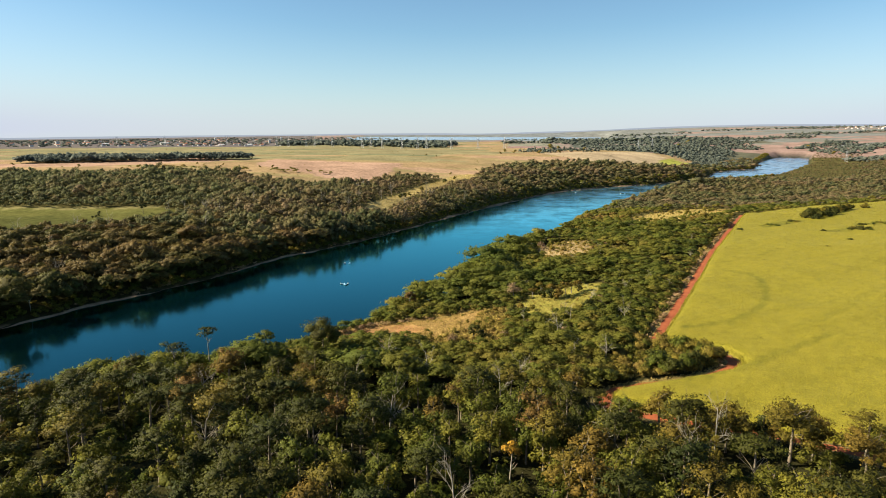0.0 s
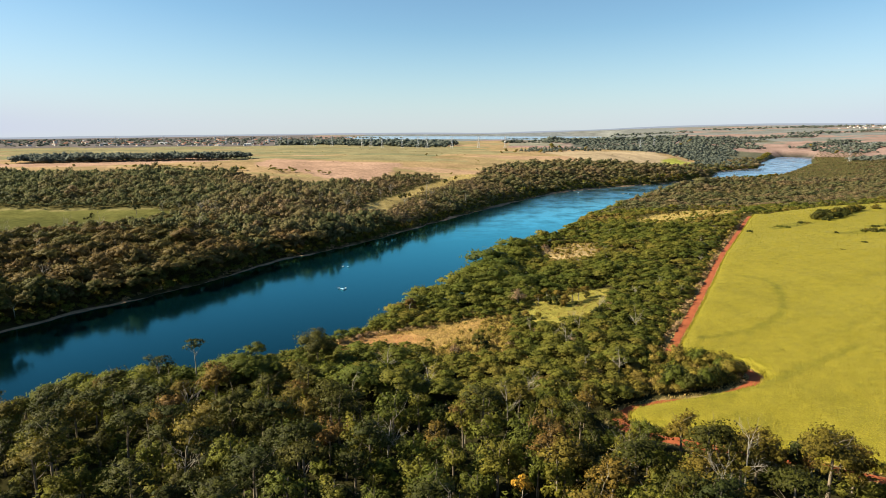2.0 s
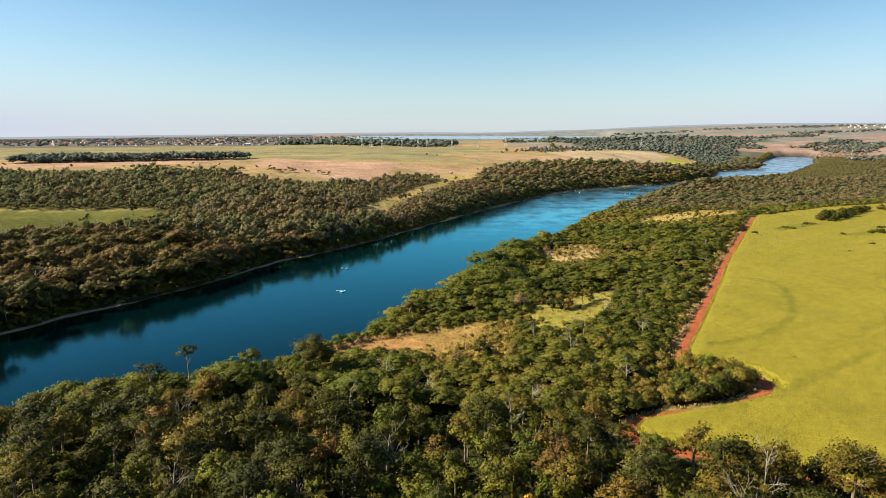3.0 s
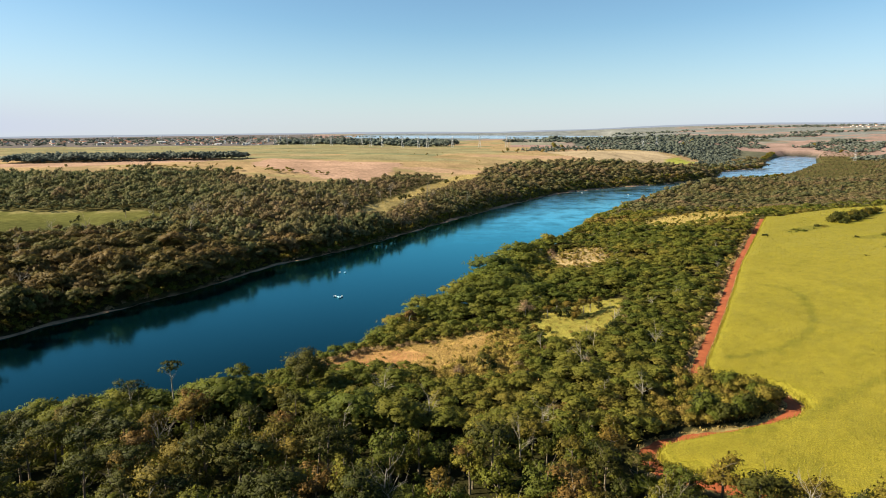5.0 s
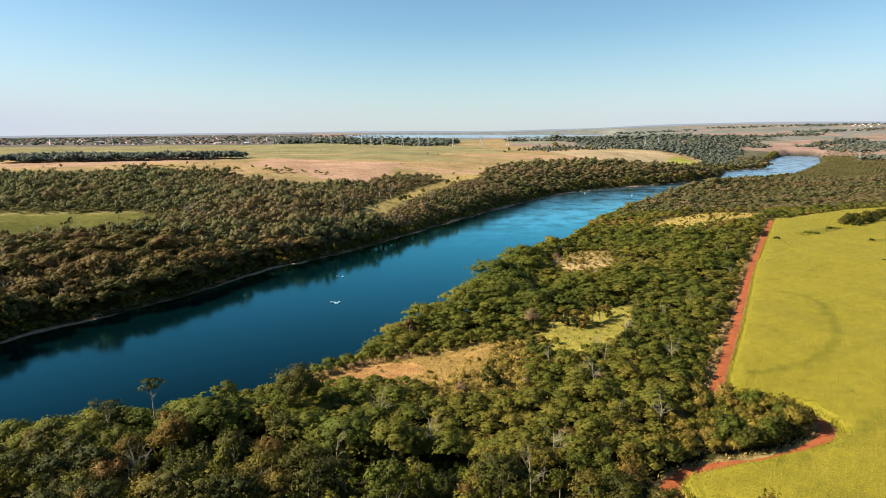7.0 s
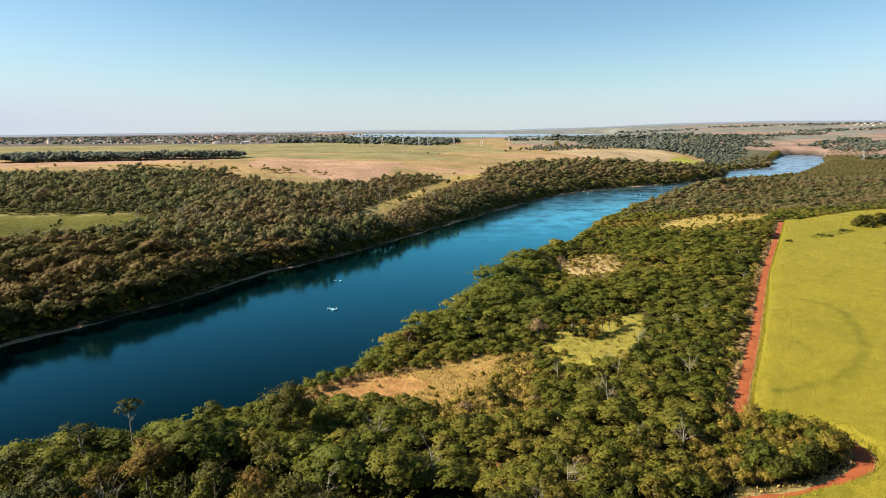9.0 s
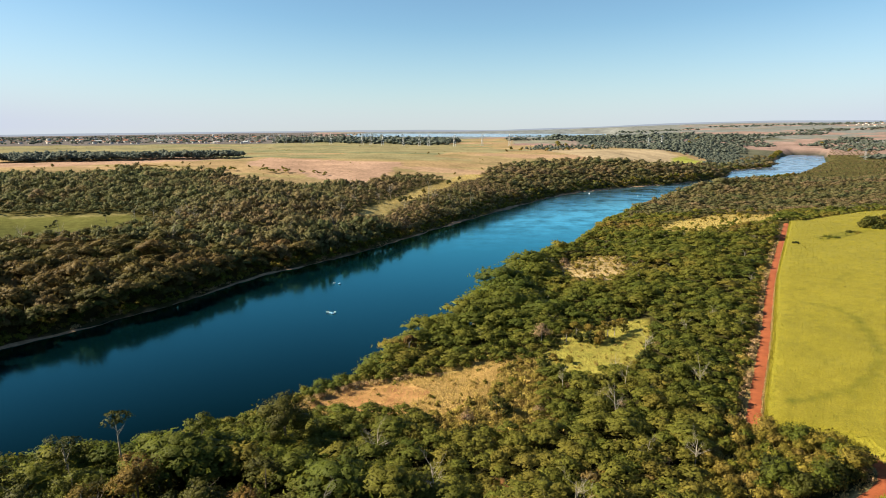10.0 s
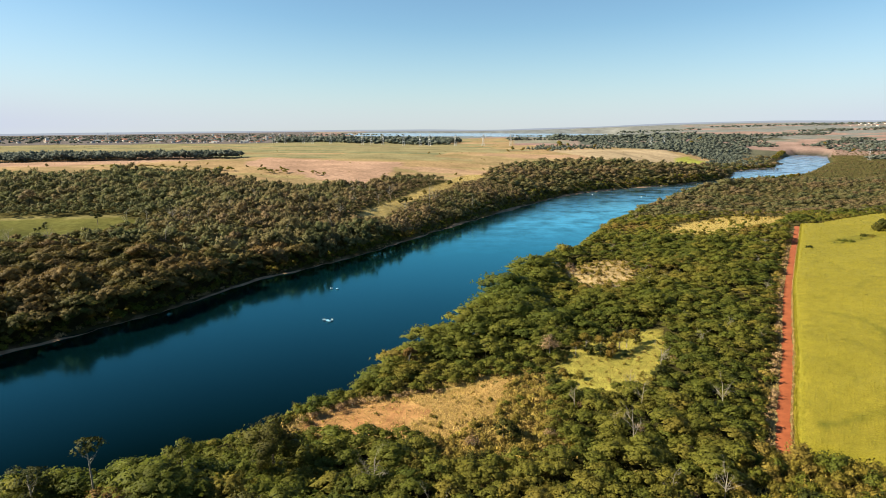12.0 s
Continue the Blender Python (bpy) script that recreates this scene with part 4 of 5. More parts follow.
def build_marked_trees():
    """Trees that can be told from all the others."""
    r = np.random.default_rng(55)
    g = float(height(-69.5, 179))
    tall = 23.5 - g
    tv, tf = limbs(r, tall * 0.86, 0.2, 0.72, 2.2, 6, 3)
    leaves = crown_mesh(M_DARK, r, tall, 3.0, tall - 3.2, 6, 420, 0.34, 0.45, 0, 0.6)
    plant_tree((mesh_of("trunk", tv, tf, [M_PALE]), leaves), "emergent_tree", "tall slender tree with a pale bare trunk", "tree", "", stand(-69.5, 179))
    kind = tree_kind(131, 15.0, 6.3, 3.5, 16, 1800, 0.3, 0.75, M_DARK, M_BARK, 0.3)
    plant_tree(kind, "rounded_tree", "large rounded olive tree on the river bank", "tree", "", stand(-36.5, 184))
    kind = tree_kind(132, 12.5, 3.4, 7.0, 8, 900, 0.28, 0.5, M_LUSH, M_BARK, 0.22)
    plant_tree(kind, "umbrella_tree", "umbrella-shaped olive tree above the bank", "tree", "", stand(-53, 180.5))
    kind = tree_kind(133, 13.0, 4.0, 4.5, 10, 800, 0.28, 0.7, M_DARK, M_PALE, 0.24, 0.6, 0.4)
    plant_tree(kind, "thin_crowned_tree", "sparse-leaved greyish tree on the shore", "tree", "", stand(-77, 173))
    kind = tree_kind(134, 8.5, 1.5, 6.0, 4, 260, 0.3, 0.9, M_GOLD, M_PALE, 0.14)
    plant_tree(kind, "golden_tree", "small slender tree with golden yellow leaves", "tree", "", stand(12, 104, 0, 1.15))
    kind = tree_kind(135, 13.5, 5.6, 3.5, 16, 2000, 0.28, 0.7, M_OLIVE, M_BARK, 0.32)
    first = plant_tree(kind, "spreading_tree", "big spreading brownish tree at the cane field edge", "tree", "trees at the field edge", stand(66, 111))
    for x, y, s in ((75, 103, 0.85), (84, 97, 0.8), (43, 108, 0.7)):
        scaled_copy(first, x, y, 77 * x, s)
    kind = tree_kind(138, 11.0, 4.2, 1.8, 13, 900, 0.33, 0.8, M_OLIVE, M_BARK, 0.26)
    first = plant_tree(kind, "full_crowned_tree", "dense brown-green tree beside the red track", "tree", "trees at the field edge", stand(46.5, 127))
    for x, y, s in ((52.5, 115, 1.05), (52, 126, 0.72), (56.5, 123.5, 0.65), (61, 120, 0.72), (66, 117, 0.6), (71.5, 113, 0.7), (59, 116, 0.8)):
        scaled_copy(first, x, y, 77 * x, s)
    kind = tree_kind(136, 9.0, 3.2, 3.0, 7, 700, 0.36, 0.7, M_DRY, M_PALE, 0.2, 0.55, 0.5)
    plant_tree(kind, "shore_tree", "grey-green tree with pale twigs at the water", "tree", "", stand(-13.5, 250))
    kind = tree_kind(137, 13.0, 5.0, 5.0, 9, 1100, 0.4, 0.65, M_DARK, M_BARK, 0.3)
    plant_tree(kind, "lone_field_tree", "lone round tree standing in a green field", "tree", "", stand(-217, 455, 0, 0.6))


def build_clearing_trees():
    """Trees and pale shrubs at the clearings and along the near shore."""
    kind = tree_kind(141, 7.5, 3.7, 1.2, 11, 700, 0.3, 0.85, M_TWIG, M_PALE, 0.18, 0.7, 0.6)
    plant_tree(kind, "twiggy_tree", "rounded leafless tree of pinkish grey twigs", "tree", "", stand(29, 252.5))
    kind = tree_kind(142, 11.5, 4.4, 5.0, 9, 700, 0.36, 0.6, M_TWIG, M_PALE, 0.24, 0.6, 0.6)
    plant_tree(kind, "brown_crowned_tree", "tall tree with a thin brownish crown on the shore", "tree", "", stand(27, 342))
    kind = tree_kind(143, 6.8, 2.3, 1.8, 9, 620, 0.28, 1.0, M_DARK, M_BARK, 0.15)
    plant_tree(kind, "clearing_tree", "slender dark tree standing in the dry clearing", "tree", "", stand(10, 197))
    kind = tree_kind(144, 6.2, 2.6, 2.4, 7, 420, 0.28, 0.7, M_OLIVE, M_PALE, 0.16)
    first = plant_tree(kind, "meadow_tree", "small tree with a pale trunk at the meadow edge", "tree", "trees at the meadow edge", stand(45, 254.5))
    for x, y, s in ((48.5, 254, 0.95), (41, 257, 1.05), (54, 258.5, 0.9), (51, 256, 1.0), (58, 263, 0.85), (37, 253, 0.8)):
        scaled_copy(first, x, y, 61 * x, s)
    r = np.random.default_rng(145)
    first = None
    for x, y, s in ((60, 381, 1.5), (53, 380, 1.4), (75, 309, 1.2), (45, 186, 1.1), (54, 194, 1.0), (39, 196, 1.2), (60, 372, 1.2), (40, 170, 1.0), (33, 176, 1.1), (3, 194, 1.1), (20, 197, 1.0),
                    (-20, 210, 0.5), (-30, 222, 0.8), (-27, 225, 0.7), (92, 380, 1.2), (96, 366, 1.2), (68, 330, 1.0), (47, 300, 0.9), (80, 285, 1.0), (62, 240, 0.9), (98, 330, 1.0), (30, 212, 0.8), (26, 190, 1.0)):
        if first is None:
            first = thing("dry_shrub", "pale fan-shaped dry shrub among green trees", "shrub", "pale dry shrubs")
            part("stem", mesh_of("stem", *limbs(r, 2.2, 0.06, 0.1, 1.6, 12, 3, 4), [M_PALE]), first)
            part("crown", crown_mesh(M_TWIG, r, 3.2, 1.7, 0.3, 6, 220, 0.26, 1.1, 0.5, 0.7), first)
            first.matrix_basis = stand(x, y, 0, s)
        else:
            scaled_copy(first, x, y, r.uniform(0, 360), s)


def build_bushes():
    """Bushes of the clearings, the thicket and the cane field."""
    r = np.random.default_rng(61)
    kinds = [("bush", M_DARK, "dark green bush", 301, 0.9), ("bush", M_OLIVE, "olive brown bush", 302, 0.85), ("bush", M_LUSH, "fresh green bush", 303, 0.9), ("bush", M_STRAW, "yellow-brown dry bush", 304, 0.9)]
    firsts = {}

    def plant(x, y, s, k, group, where):
        key = (k, group)
        if key in firsts:
            scaled_copy(firsts[key], x, y, r.uniform(0, 360), s)
            return
        name, leaves, text, seed, flat = kinds[k]
        q = np.random.default_rng(seed)
        ob = thing(name, text + " " + where, "bush", group)
        part("stem", mesh_of("stem", *limbs(q, 2.2, 0.07, 0.1, 1.4, 7, 0, 4), [M_BARK]), ob)
        part("crown", crown_mesh(leaves, q, 4.0, 2.3, 0.0, 6, 380, 0.27, flat, 0.78, 0.5), ob)
        ob.matrix_basis = stand(x, y, r.uniform(0, 360), s)
        firsts[key] = ob

    x, y = jitter_grid(r, 45, 84, 154, 190, 3.0)
    keep = inside(THICKET, x, y)
    for px, py in zip(x[keep], y[keep]):
        dark = (px > 58 and py < 166) or px + 0.55 * (py - 170) > 72.5
        plant(px, py, r.uniform(0.7, 1.15) * (1.3 if dark else 0.85), int(r.choice([0, 2, 3] if dark else [3, 3, 3, 2])), "bushes of the thicket", "in the thicket beside the red track")
    for px, py, s in ((258, 446, 1.6), (264, 452, 1.9), (270, 456, 1.8), (277, 458, 1.7), (283, 463, 1.8), (262, 440, 1.3), (290, 467, 1.6), (268, 446, 1.6), (297, 474, 1.7),
                      (304, 480, 1.6), (310, 484, 1.6), (316, 489, 1.4), (275, 450, 1.5), (284, 456, 1.5), (330, 492, 1.4), (256, 384, 1.1), (262, 386, 0.9)):
        plant(px, py, s * 1.2, int(r.choice([0, 0, 1])), "bushes in the cane field", "standing in the cane field")
    for line in CANE_MARKS[3:6]:
        (ax, ay), (bx, by) = line[0]
        for _ in range(16):
            u = r.uniform(-0.1, 1.1)
            plant(ax + (bx - ax) * u + r.normal(0, 2.2), ay + (by - ay) * u + r.normal(0, 2.2), r.uniform(0.72, 1.0), int(r.choice([0, 2, 3])), "bushes in the cane field", "standing in the cane field")
    for px, py, s in ((95.7, 182.7, 0.5), (156, 300.5, 0.5), (135, 239.4, 0.4), (136.6, 298.3, 0.45), (113.4, 208.3, 0.4), (95.6, 206.3, 0.3), (80.5, 186.5, 0.3), (98.8, 178.7, 0.35), (189.5, 398.5, 0.8), (204, 330, 0.6), (230, 352, 0.7)):
        plant(px, py, s + 0.2, 0, "bushes in the cane field", "standing in the cane field")
    for px, py, s in ((12.5, 199, 0.9), (3, 186, 1.0), (6, 188, 0.8), (-9.5, 194, 0.95), (26, 228, 0.8), (44, 251, 1.1), (47, 250.5, 1.2), (41, 253, 0.9), (58, 262, 0.8), (54, 228, 1.0), (56, 232, 0.9), (50, 222, 0.9)):
        plant(px, py, s, int(r.choice([0, 0, 1])), "bushes of the clearings", "in the dry grass clearing")
    for px, py, s in ((13, 205, 0.6), (17, 215, 0.7), (9, 222, 0.4), (22, 203, 0.8), (15, 190, 0.8), (24, 218, 0.6), (5, 205, 0.4), (20, 234, 0.6),
                      (-4, 206, 0.4), (30, 236, 0.7), (14, 240, 0.6), (34, 232, 0.7), (65, 371, 0.9), (72, 386, 0.8), (70, 362, 0.7), (190, 524, 1.0), (214, 552, 1.2), (236, 566, 1.1), (202, 520, 0.9)):
        plant(px, py, s, int(r.choice([1, 3, 3, 3])), "bushes of the clearings", "in the dry grass clearing")
    for px, py, s in ((-241.8, 433, 0.45), (-241, 436, 0.5), (-241, 439.5, 0.45), (-243, 443, 0.4), (-245, 447, 0.45), (-246.5, 451, 0.4), (-210, 424, 0.9), (-207, 426, 0.8), (-202, 422, 0.7), (-224, 423, 0.5)):
        plant(px, py, s, 0, "bushes of the green field", "in the green field on the far bank")
    for px, py in zip(*[np.array(v) for v in zip(*[(-40, 600), (-37, 608), (-33, 616), (-22, 660), (2, 735), (14, 775)])]):
        plant(px, py, r.uniform(1.0, 1.6), int(r.integers(2)), "bushes of the slope", "on the grassy slope")


def build_undergrowth():
    r = np.random.default_rng(71)
    heap = Heap()
    x, y = jitter_grid(r, -150, 130, 62, 205, 6.4)
    keep = in_view(x, y, -12) & wooded(x, y) & near_zone(x, y)
    x, y = x[keep], y[keep]
    scatter(heap, r, SHRUB, x, y, r.uniform(0.8, 1.7, len(x)), tone_at(r, x, y, -0.06))
    low = [crown(r, 1.7, 1.5, 0.0, 3, 44, 0.3, 0.9, 0.75, 0.6) for _ in range(3)]
    x, y = jitter_grid(r, -110, 30, 90, 175, 2.3)
    keep = gap(x, y)
    # Lowest leaf tone for all of these: the gaps' shade is coloured in.
    scatter(heap, r, low, x[keep], y[keep], r.uniform(0.6, 1.3, keep.sum()), np.full(keep.sum(), 0.03))
    x, y = jitter_grid(r, -60, 110, 150, 300, 5.2)
    keep = wooded(x, y) & ~near_zone(x, y) & right_side(x, y)
    scatter(heap, r, low, x[keep], y[keep], r.uniform(0.8, 1.6, keep.sum()), tone_at(r, x[keep], y[keep], -0.05))
    x, y = jitter_grid(r, -60, 120, 152, 430, 4.6)
    rim = np.min([to_line(p + p[:1], x, y) for p in (BARE, MEADOW, SCRUB, GLADE)], axis=0)
    keep = wooded(x, y) & ~near_zone(x, y) & right_side(x, y) & (rim < 13)
    x, y = x[keep], y[keep]
    scatter(heap, r, low, x, y, r.uniform(0.7, 1.5, len(x)), tone_at(r, x, y, 0.05))
    for poly, n, low, high, shift in ((SCRUB, 110, 0.3, 0.8, 0.1), (GLADE, 70, 0.3, 0.9, 0.15), (GLADE_FAR, 130, 0.4, 1.0, 0.15), (BARE, 40, 0.2, 0.45, 0.1), (MEADOW, 25, 0.2, 0.45, 0.1)):
        p = np.array(poly, float)
        px, py = r.uniform(p[:, 0].min(), p[:, 0].max(), n), r.uniform(p[:, 1].min(), p[:, 1].max(), n)
        k = inside(poly, px, py)
        scatter(heap, r, SHRUB, px[k], py[k], r.uniform(low, high, k.sum()), tone_at(r, px[k], py[k], shift))
    for bank, lift in ((RIGHT_BANK, 1), (LEFT_BANK, -1)):
        c = along(bank, 2.2)
        c = c[(c[:, 1] > 60) & (c[:, 1] < 620)]
        d = np.gradient(c, axis=0)
        out = np.stack([d[:, 1], -d[:, 0]], 1) / np.linalg.norm(d, axis=1, keepdims=True) * lift
        c = c + out * r.uniform(3.0 if lift > 0 else 2.6, 7.5, (len(c), 1)) + r.normal(0, 0.7, c.shape)
        ok = in_view(c[:, 0], c[:, 1]) & (banks(c[:, 0], c[:, 1])[0] > 1.2)
        c = c[ok]
        scatter(heap, r, SHRUB, c[:, 0], c[:, 1], r.uniform(0.6, 1.3, len(c)), tone_at(r, c[:, 0], c[:, 1], 0.0 if lift > 0 else 0.12))
        if lift < 0:
            c = along(bank, 1.7)
            c = c[(c[:, 1] > 170) & (c[:, 1] < 620)]
            d = np.gradient(c, axis=0)
            out = np.stack([d[:, 1], -d[:, 0]], 1) / np.linalg.norm(d, axis=1, keepdims=True) * lift
            c = c + out * r.uniform(4.0, 17.0, (len(c), 1))
            c = c[in_view(c[:, 0], c[:, 1]) & (banks(c[:, 0], c[:, 1])[0] > 2.4)]
            scatter(heap, r, SHRUB, c[:, 0], c[:, 1], r.uniform(0.5, 1.3, len(c)), np.clip(r.normal(0.4, 0.2, len(c)), 0, 1))
        for near, wide in ((3.5, 4.5), (7.0, 5.5), (11.0, 6.0)):
            c = along(bank, 6.0)
            c = c[(c[:, 1] > 610) & (c[:, 1] < (1150 if lift > 0 else 1900))]
            d = np.gradient(c, axis=0)
            out = np.stack([d[:, 1], -d[:, 0]], 1) / np.linalg.norm(d, axis=1, keepdims=True) * lift
            c = c + out * near + r.normal(0, 1.2, c.shape)
            c = c[banks(c[:, 0], c[:, 1])[0] > 1.5]
            scatter(heap, r, TINY, c[:, 0], c[:, 1], r.uniform(0.7, 1.2, len(c)) * wide, tone_at(r, c[:, 0], c[:, 1], 0.15), 0.3, 1.3)
    tagged(new("undergrowth", heap.mesh("undergrowth", [M_MASS])), "dense green shrubs and vines under the trees", "undergrowth", kind="stuff")


# ---- crops and grass ----
def blades(r, x, y, z, length, lean, width, count):
    """Tufts of bent blades; three places a blade side, folded at the middle."""
    n = len(x)
    v, f = [], []
    for k in range(count):
        a = r.uniform(0, 6.28, n)
        l = length * r.uniform(0.7, 1.25, n)
        out = np.stack([np.cos(a), np.sin(a)], 1)
        foot = np.stack([x, y], 1) + out * 0.12
        mid, tip = foot + out * (l * lean * 0.35)[:, None], foot + out * (l * lean)[:, None]
        side = np.stack([-out[:, 1], out[:, 0]], 1) * width
        v.append(np.stack([np.c_[foot, z], np.c_[mid - side, z + l * 0.75], np.c_[mid + side, z + l * 0.75], np.c_[tip, z + l * r.uniform(0.6, 1.0, n)]], 1).reshape(-1, 3))
        i = np.arange(n)[:, None] * 4 + k * n * 4
        f += [i + [0, 2, 1], i + [1, 2, 3]]
    return np.concatenate(v), np.concatenate(f)


def verge(x, y):
    """How far the cane keeps from the middle of the road: less on one stretch, to hide the road from the camera."""
    return 1.9 - 1.1 * np.exp(-((x - 63) / 9) ** 2 - ((y - 155) / 5) ** 2)


def cane_top(x, y):
    edge = to_line(ROAD, x, y) - verge(x, y)
    return height(x, y) + 2.0 * smooth(0.1, 1.3, edge) + 0.35 * smooth(1.0, 4.0, edge) + 0.1 * wobble(x, y, 17, 6) + 0.04 * wobble(x, y, 6, 2)


CANE_MARKS = [([(128, 281), (134.8, 272.4), (133.5, 260.3), (128.7, 246.4), (122.4, 232.8), (116, 221.8), (107, 210.9), (97.8, 203.9), (89, 199.2), (77.6, 194.8)], 1.4, 0.25),
              ([(120, 186), (102, 174), (77, 157), (61, 151)], 1.6, 0.2), ([(150, 226), (134, 220), (119, 215), (93, 198)], 1.6, 0.1), ([(214, 412), (240, 428)], 5, 0.25),
              ([(234, 380), (262, 388)], 4, 0.25), ([(268, 404), (296, 412)], 4, 0.25), ([(170, 240), (140, 214), (112, 190)], 2.0, 0.1), ([(180, 330), (165, 318), (150, 300)], 1.6, 0.12)]


def cane_tone(r, x, y, spread=0.2):
    t = 0.48 + 0.04 * wobble(x, y, 90, 3) + 0.02 * wobble(x, y * 0.4, 26, 7) - 0.06 * smooth(300, 420, y) + r.normal(0, spread, len(x))
    for line, wide, drop in CANE_MARKS:
        t = t - drop * (to_line(line, x, y) < wide)
    return np.clip(t, 0, 1)


def build_cane():
    r = np.random.default_rng(81)
    heap = Heap()
    step = 2.0
    gx, gy = np.meshgrid(np.arange(30, 560, step), np.arange(70, 620, step))
    ok = inside(FIELD, gx, gy) & in_view(gx, gy) & (to_line(ROAD, gx, gy) > verge(gx, gy) + 0.5)
    z = cane_top(gx, gy) + r.normal(0, 0.03, gx.shape)
    ident = np.full(gx.shape, -1)
    ident[ok] = np.arange(ok.sum())
    a, b, c, d = ident[:-1, :-1], ident[:-1, 1:], ident[1:, 1:], ident[1:, :-1]
    full = (a >= 0) & (b >= 0) & (c >= 0) & (d >= 0)
    f = np.concatenate([np.stack([a[full], b[full], c[full]], 1), np.stack([a[full], c[full], d[full]], 1)])
    heap.add(np.stack([gx[ok], gy[ok], z[ok]], 1), f, 0.3)
    heap.t[-1] = cane_tone(r, gx[ok], gy[ok], 0.07) * 0.92
    for y0, y1, s, long, wide, n in ((70, 215, 0.66, 0.62, 0.045, 3), (215, 330, 1.0, 0.7, 0.075, 2), (330, 600, 2.2, 0.8, 0.14, 2)):
        x, y = jitter_grid(r, 30, 560, y0, y1, s)
        k = inside(FIELD, x, y) & in_view(x, y) & (to_line(ROAD, x, y) > verge(x, y) + 0.4)
        x, y = x[k], y[k]
        v, q = blades(r, x, y, cane_top(x, y) - 0.36, long, 0.6, wide, n)
        heap.add(v, q)
        heap.t[-1] = np.tile(np.repeat(cane_tone(r, x, y), 4), n)
    c = along(ROAD[:-1], 0.45)
    d = np.gradient(c, axis=0)
    side = np.stack([-d[:, 1], d[:, 0]], 1) / np.linalg.norm(d, axis=1, keepdims=True)
    reach = (2.0, 2.25, 2.5, 2.75, 3.1, 4.2, 6.2)
    p = (c[::2, None] + side[::2, None] * np.array(reach)[None, :, None]).reshape(-1, 2)
    z = cane_top(p[:, 0], p[:, 1]) - 0.08 - 1.5 * (~inside(FIELD, p[:, 0], p[:, 1]))
    i, j = np.meshgrid(np.arange(len(c[::2]) - 1), np.arange(6), indexing="ij")
    k = (i * 7 + j).ravel()
    # Darker rim tone, which takes back the sun on its steep face.
    heap.add(np.c_[p, z], np.concatenate([np.stack([k, k + 1, k + 8], 1), np.stack([k, k + 8, k + 7], 1)]), 0.28)
    for reach in (2.2, 2.7, 3.3):
        p = c + side * (reach + r.uniform(-0.3, 0.3, (len(c), 1)))
        p = p[inside(FIELD, p[:, 0], p[:, 1])]
        v, q = blades(r, p[:, 0], p[:, 1], height(p[:, 0], p[:, 1]) - 0.05, 2.1, 0.2, 0.04, 4)
        heap.add(v, q)
        heap.t[-1] = np.tile(np.repeat(np.clip(r.normal(0.36, 0.16, len(p)), 0, 1), 4), 4)
    tagged(new("sugarcane_crop", heap.mesh("sugarcane_crop", [M_CANE])), "tall yellow-green sugarcane covering the field", "crop", kind="stuff")


def build_grass():
    r = np.random.default_rng(91)
    heap = Heap()
    for poly, s, long, wide, tone in ((THICKET, 0.8, 0.9, 0.12, 0.45), (BARE, 0.62, 0.55, 0.08, 0.68), (SCRUB, 0.62, 0.9, 0.1, 0.4), (MEADOW, 0.8, 0.4, 0.075, 0.28), (GLADE, 1.2, 0.45, 0.1, 0.62),
                                      (GLADE_FAR, 2.2, 0.6, 0.2, 0.55), (HILL_STRIP, 2.2, 0.6, 0.2, 0.5)):
        p = np.array(poly, float)
        x, y = jitter_grid(r, p[:, 0].min(), p[:, 0].max(), p[:, 1].min(), p[:, 1].max(), s)
        k = inside(poly, x, y)
        if poly is BARE:
            k &= ~(inside(EARTH, x, y) & (r.uniform(0, 1, len(x)) > 0.22))
        x, y = x[k], y[k]
        v, q = blades(r, x, y, height(x, y) - 0.05, long, 0.8, wide, 3)
        heap.add(v, q)
        heap.t[-1] = np.tile(np.repeat(np.clip(tone + 0.25 * wobble(x, y, 16, 5) + r.normal(0, 0.12, len(x)), 0, 1), 4), 3)
    x, y = jitter_grid(r, -60, 60, 170, 262, 0.9)
    rim = np.minimum(to_line(BARE + BARE[:1], x, y), to_line(SCRUB + SCRUB[:1], x, y))
    k = (rim < 6 + 2 * wobble(x, y, 14, 2)) & wooded(x, y) & right_side(x, y)
    x, y = x[k], y[k]
    v, q = blades(r, x, y, height(x, y) - 0.05, 0.9, 0.6, 0.09, 4)
    heap.add(v, q)
    heap.t[-1] = np.tile(np.repeat(np.clip(0.55 + 0.25 * wobble(x, y, 16, 5) + r.normal(0, 0.12, len(x)), 0, 1), 4), 4)
    c = along(ROAD[1:-2], 0.5)
    d = np.gradient(c, axis=0)
    side = np.stack([d[:, 1], -d[:, 0]], 1) / np.linalg.norm(d, axis=1, keepdims=True)
    for sign, low, high, tone in ((1, 1.6, 3.2, 0.85), (-1, 1.6, 2.2, 0.95)):
        p = c + side * sign * r.uniform(low, high, (len(c), 1))
        v, q = blades(r, p[:, 0], p[:, 1], height(p[:, 0], p[:, 1]) - 0.05, 0.55, 0.9, 0.09, 4)
        heap.add(v, q, tone)
    tagged(new("dry_grass", heap.mesh("dry_grass", [M_GRASS])), "straw-coloured dry grass in the clearings and verges", "grass", kind="stuff")


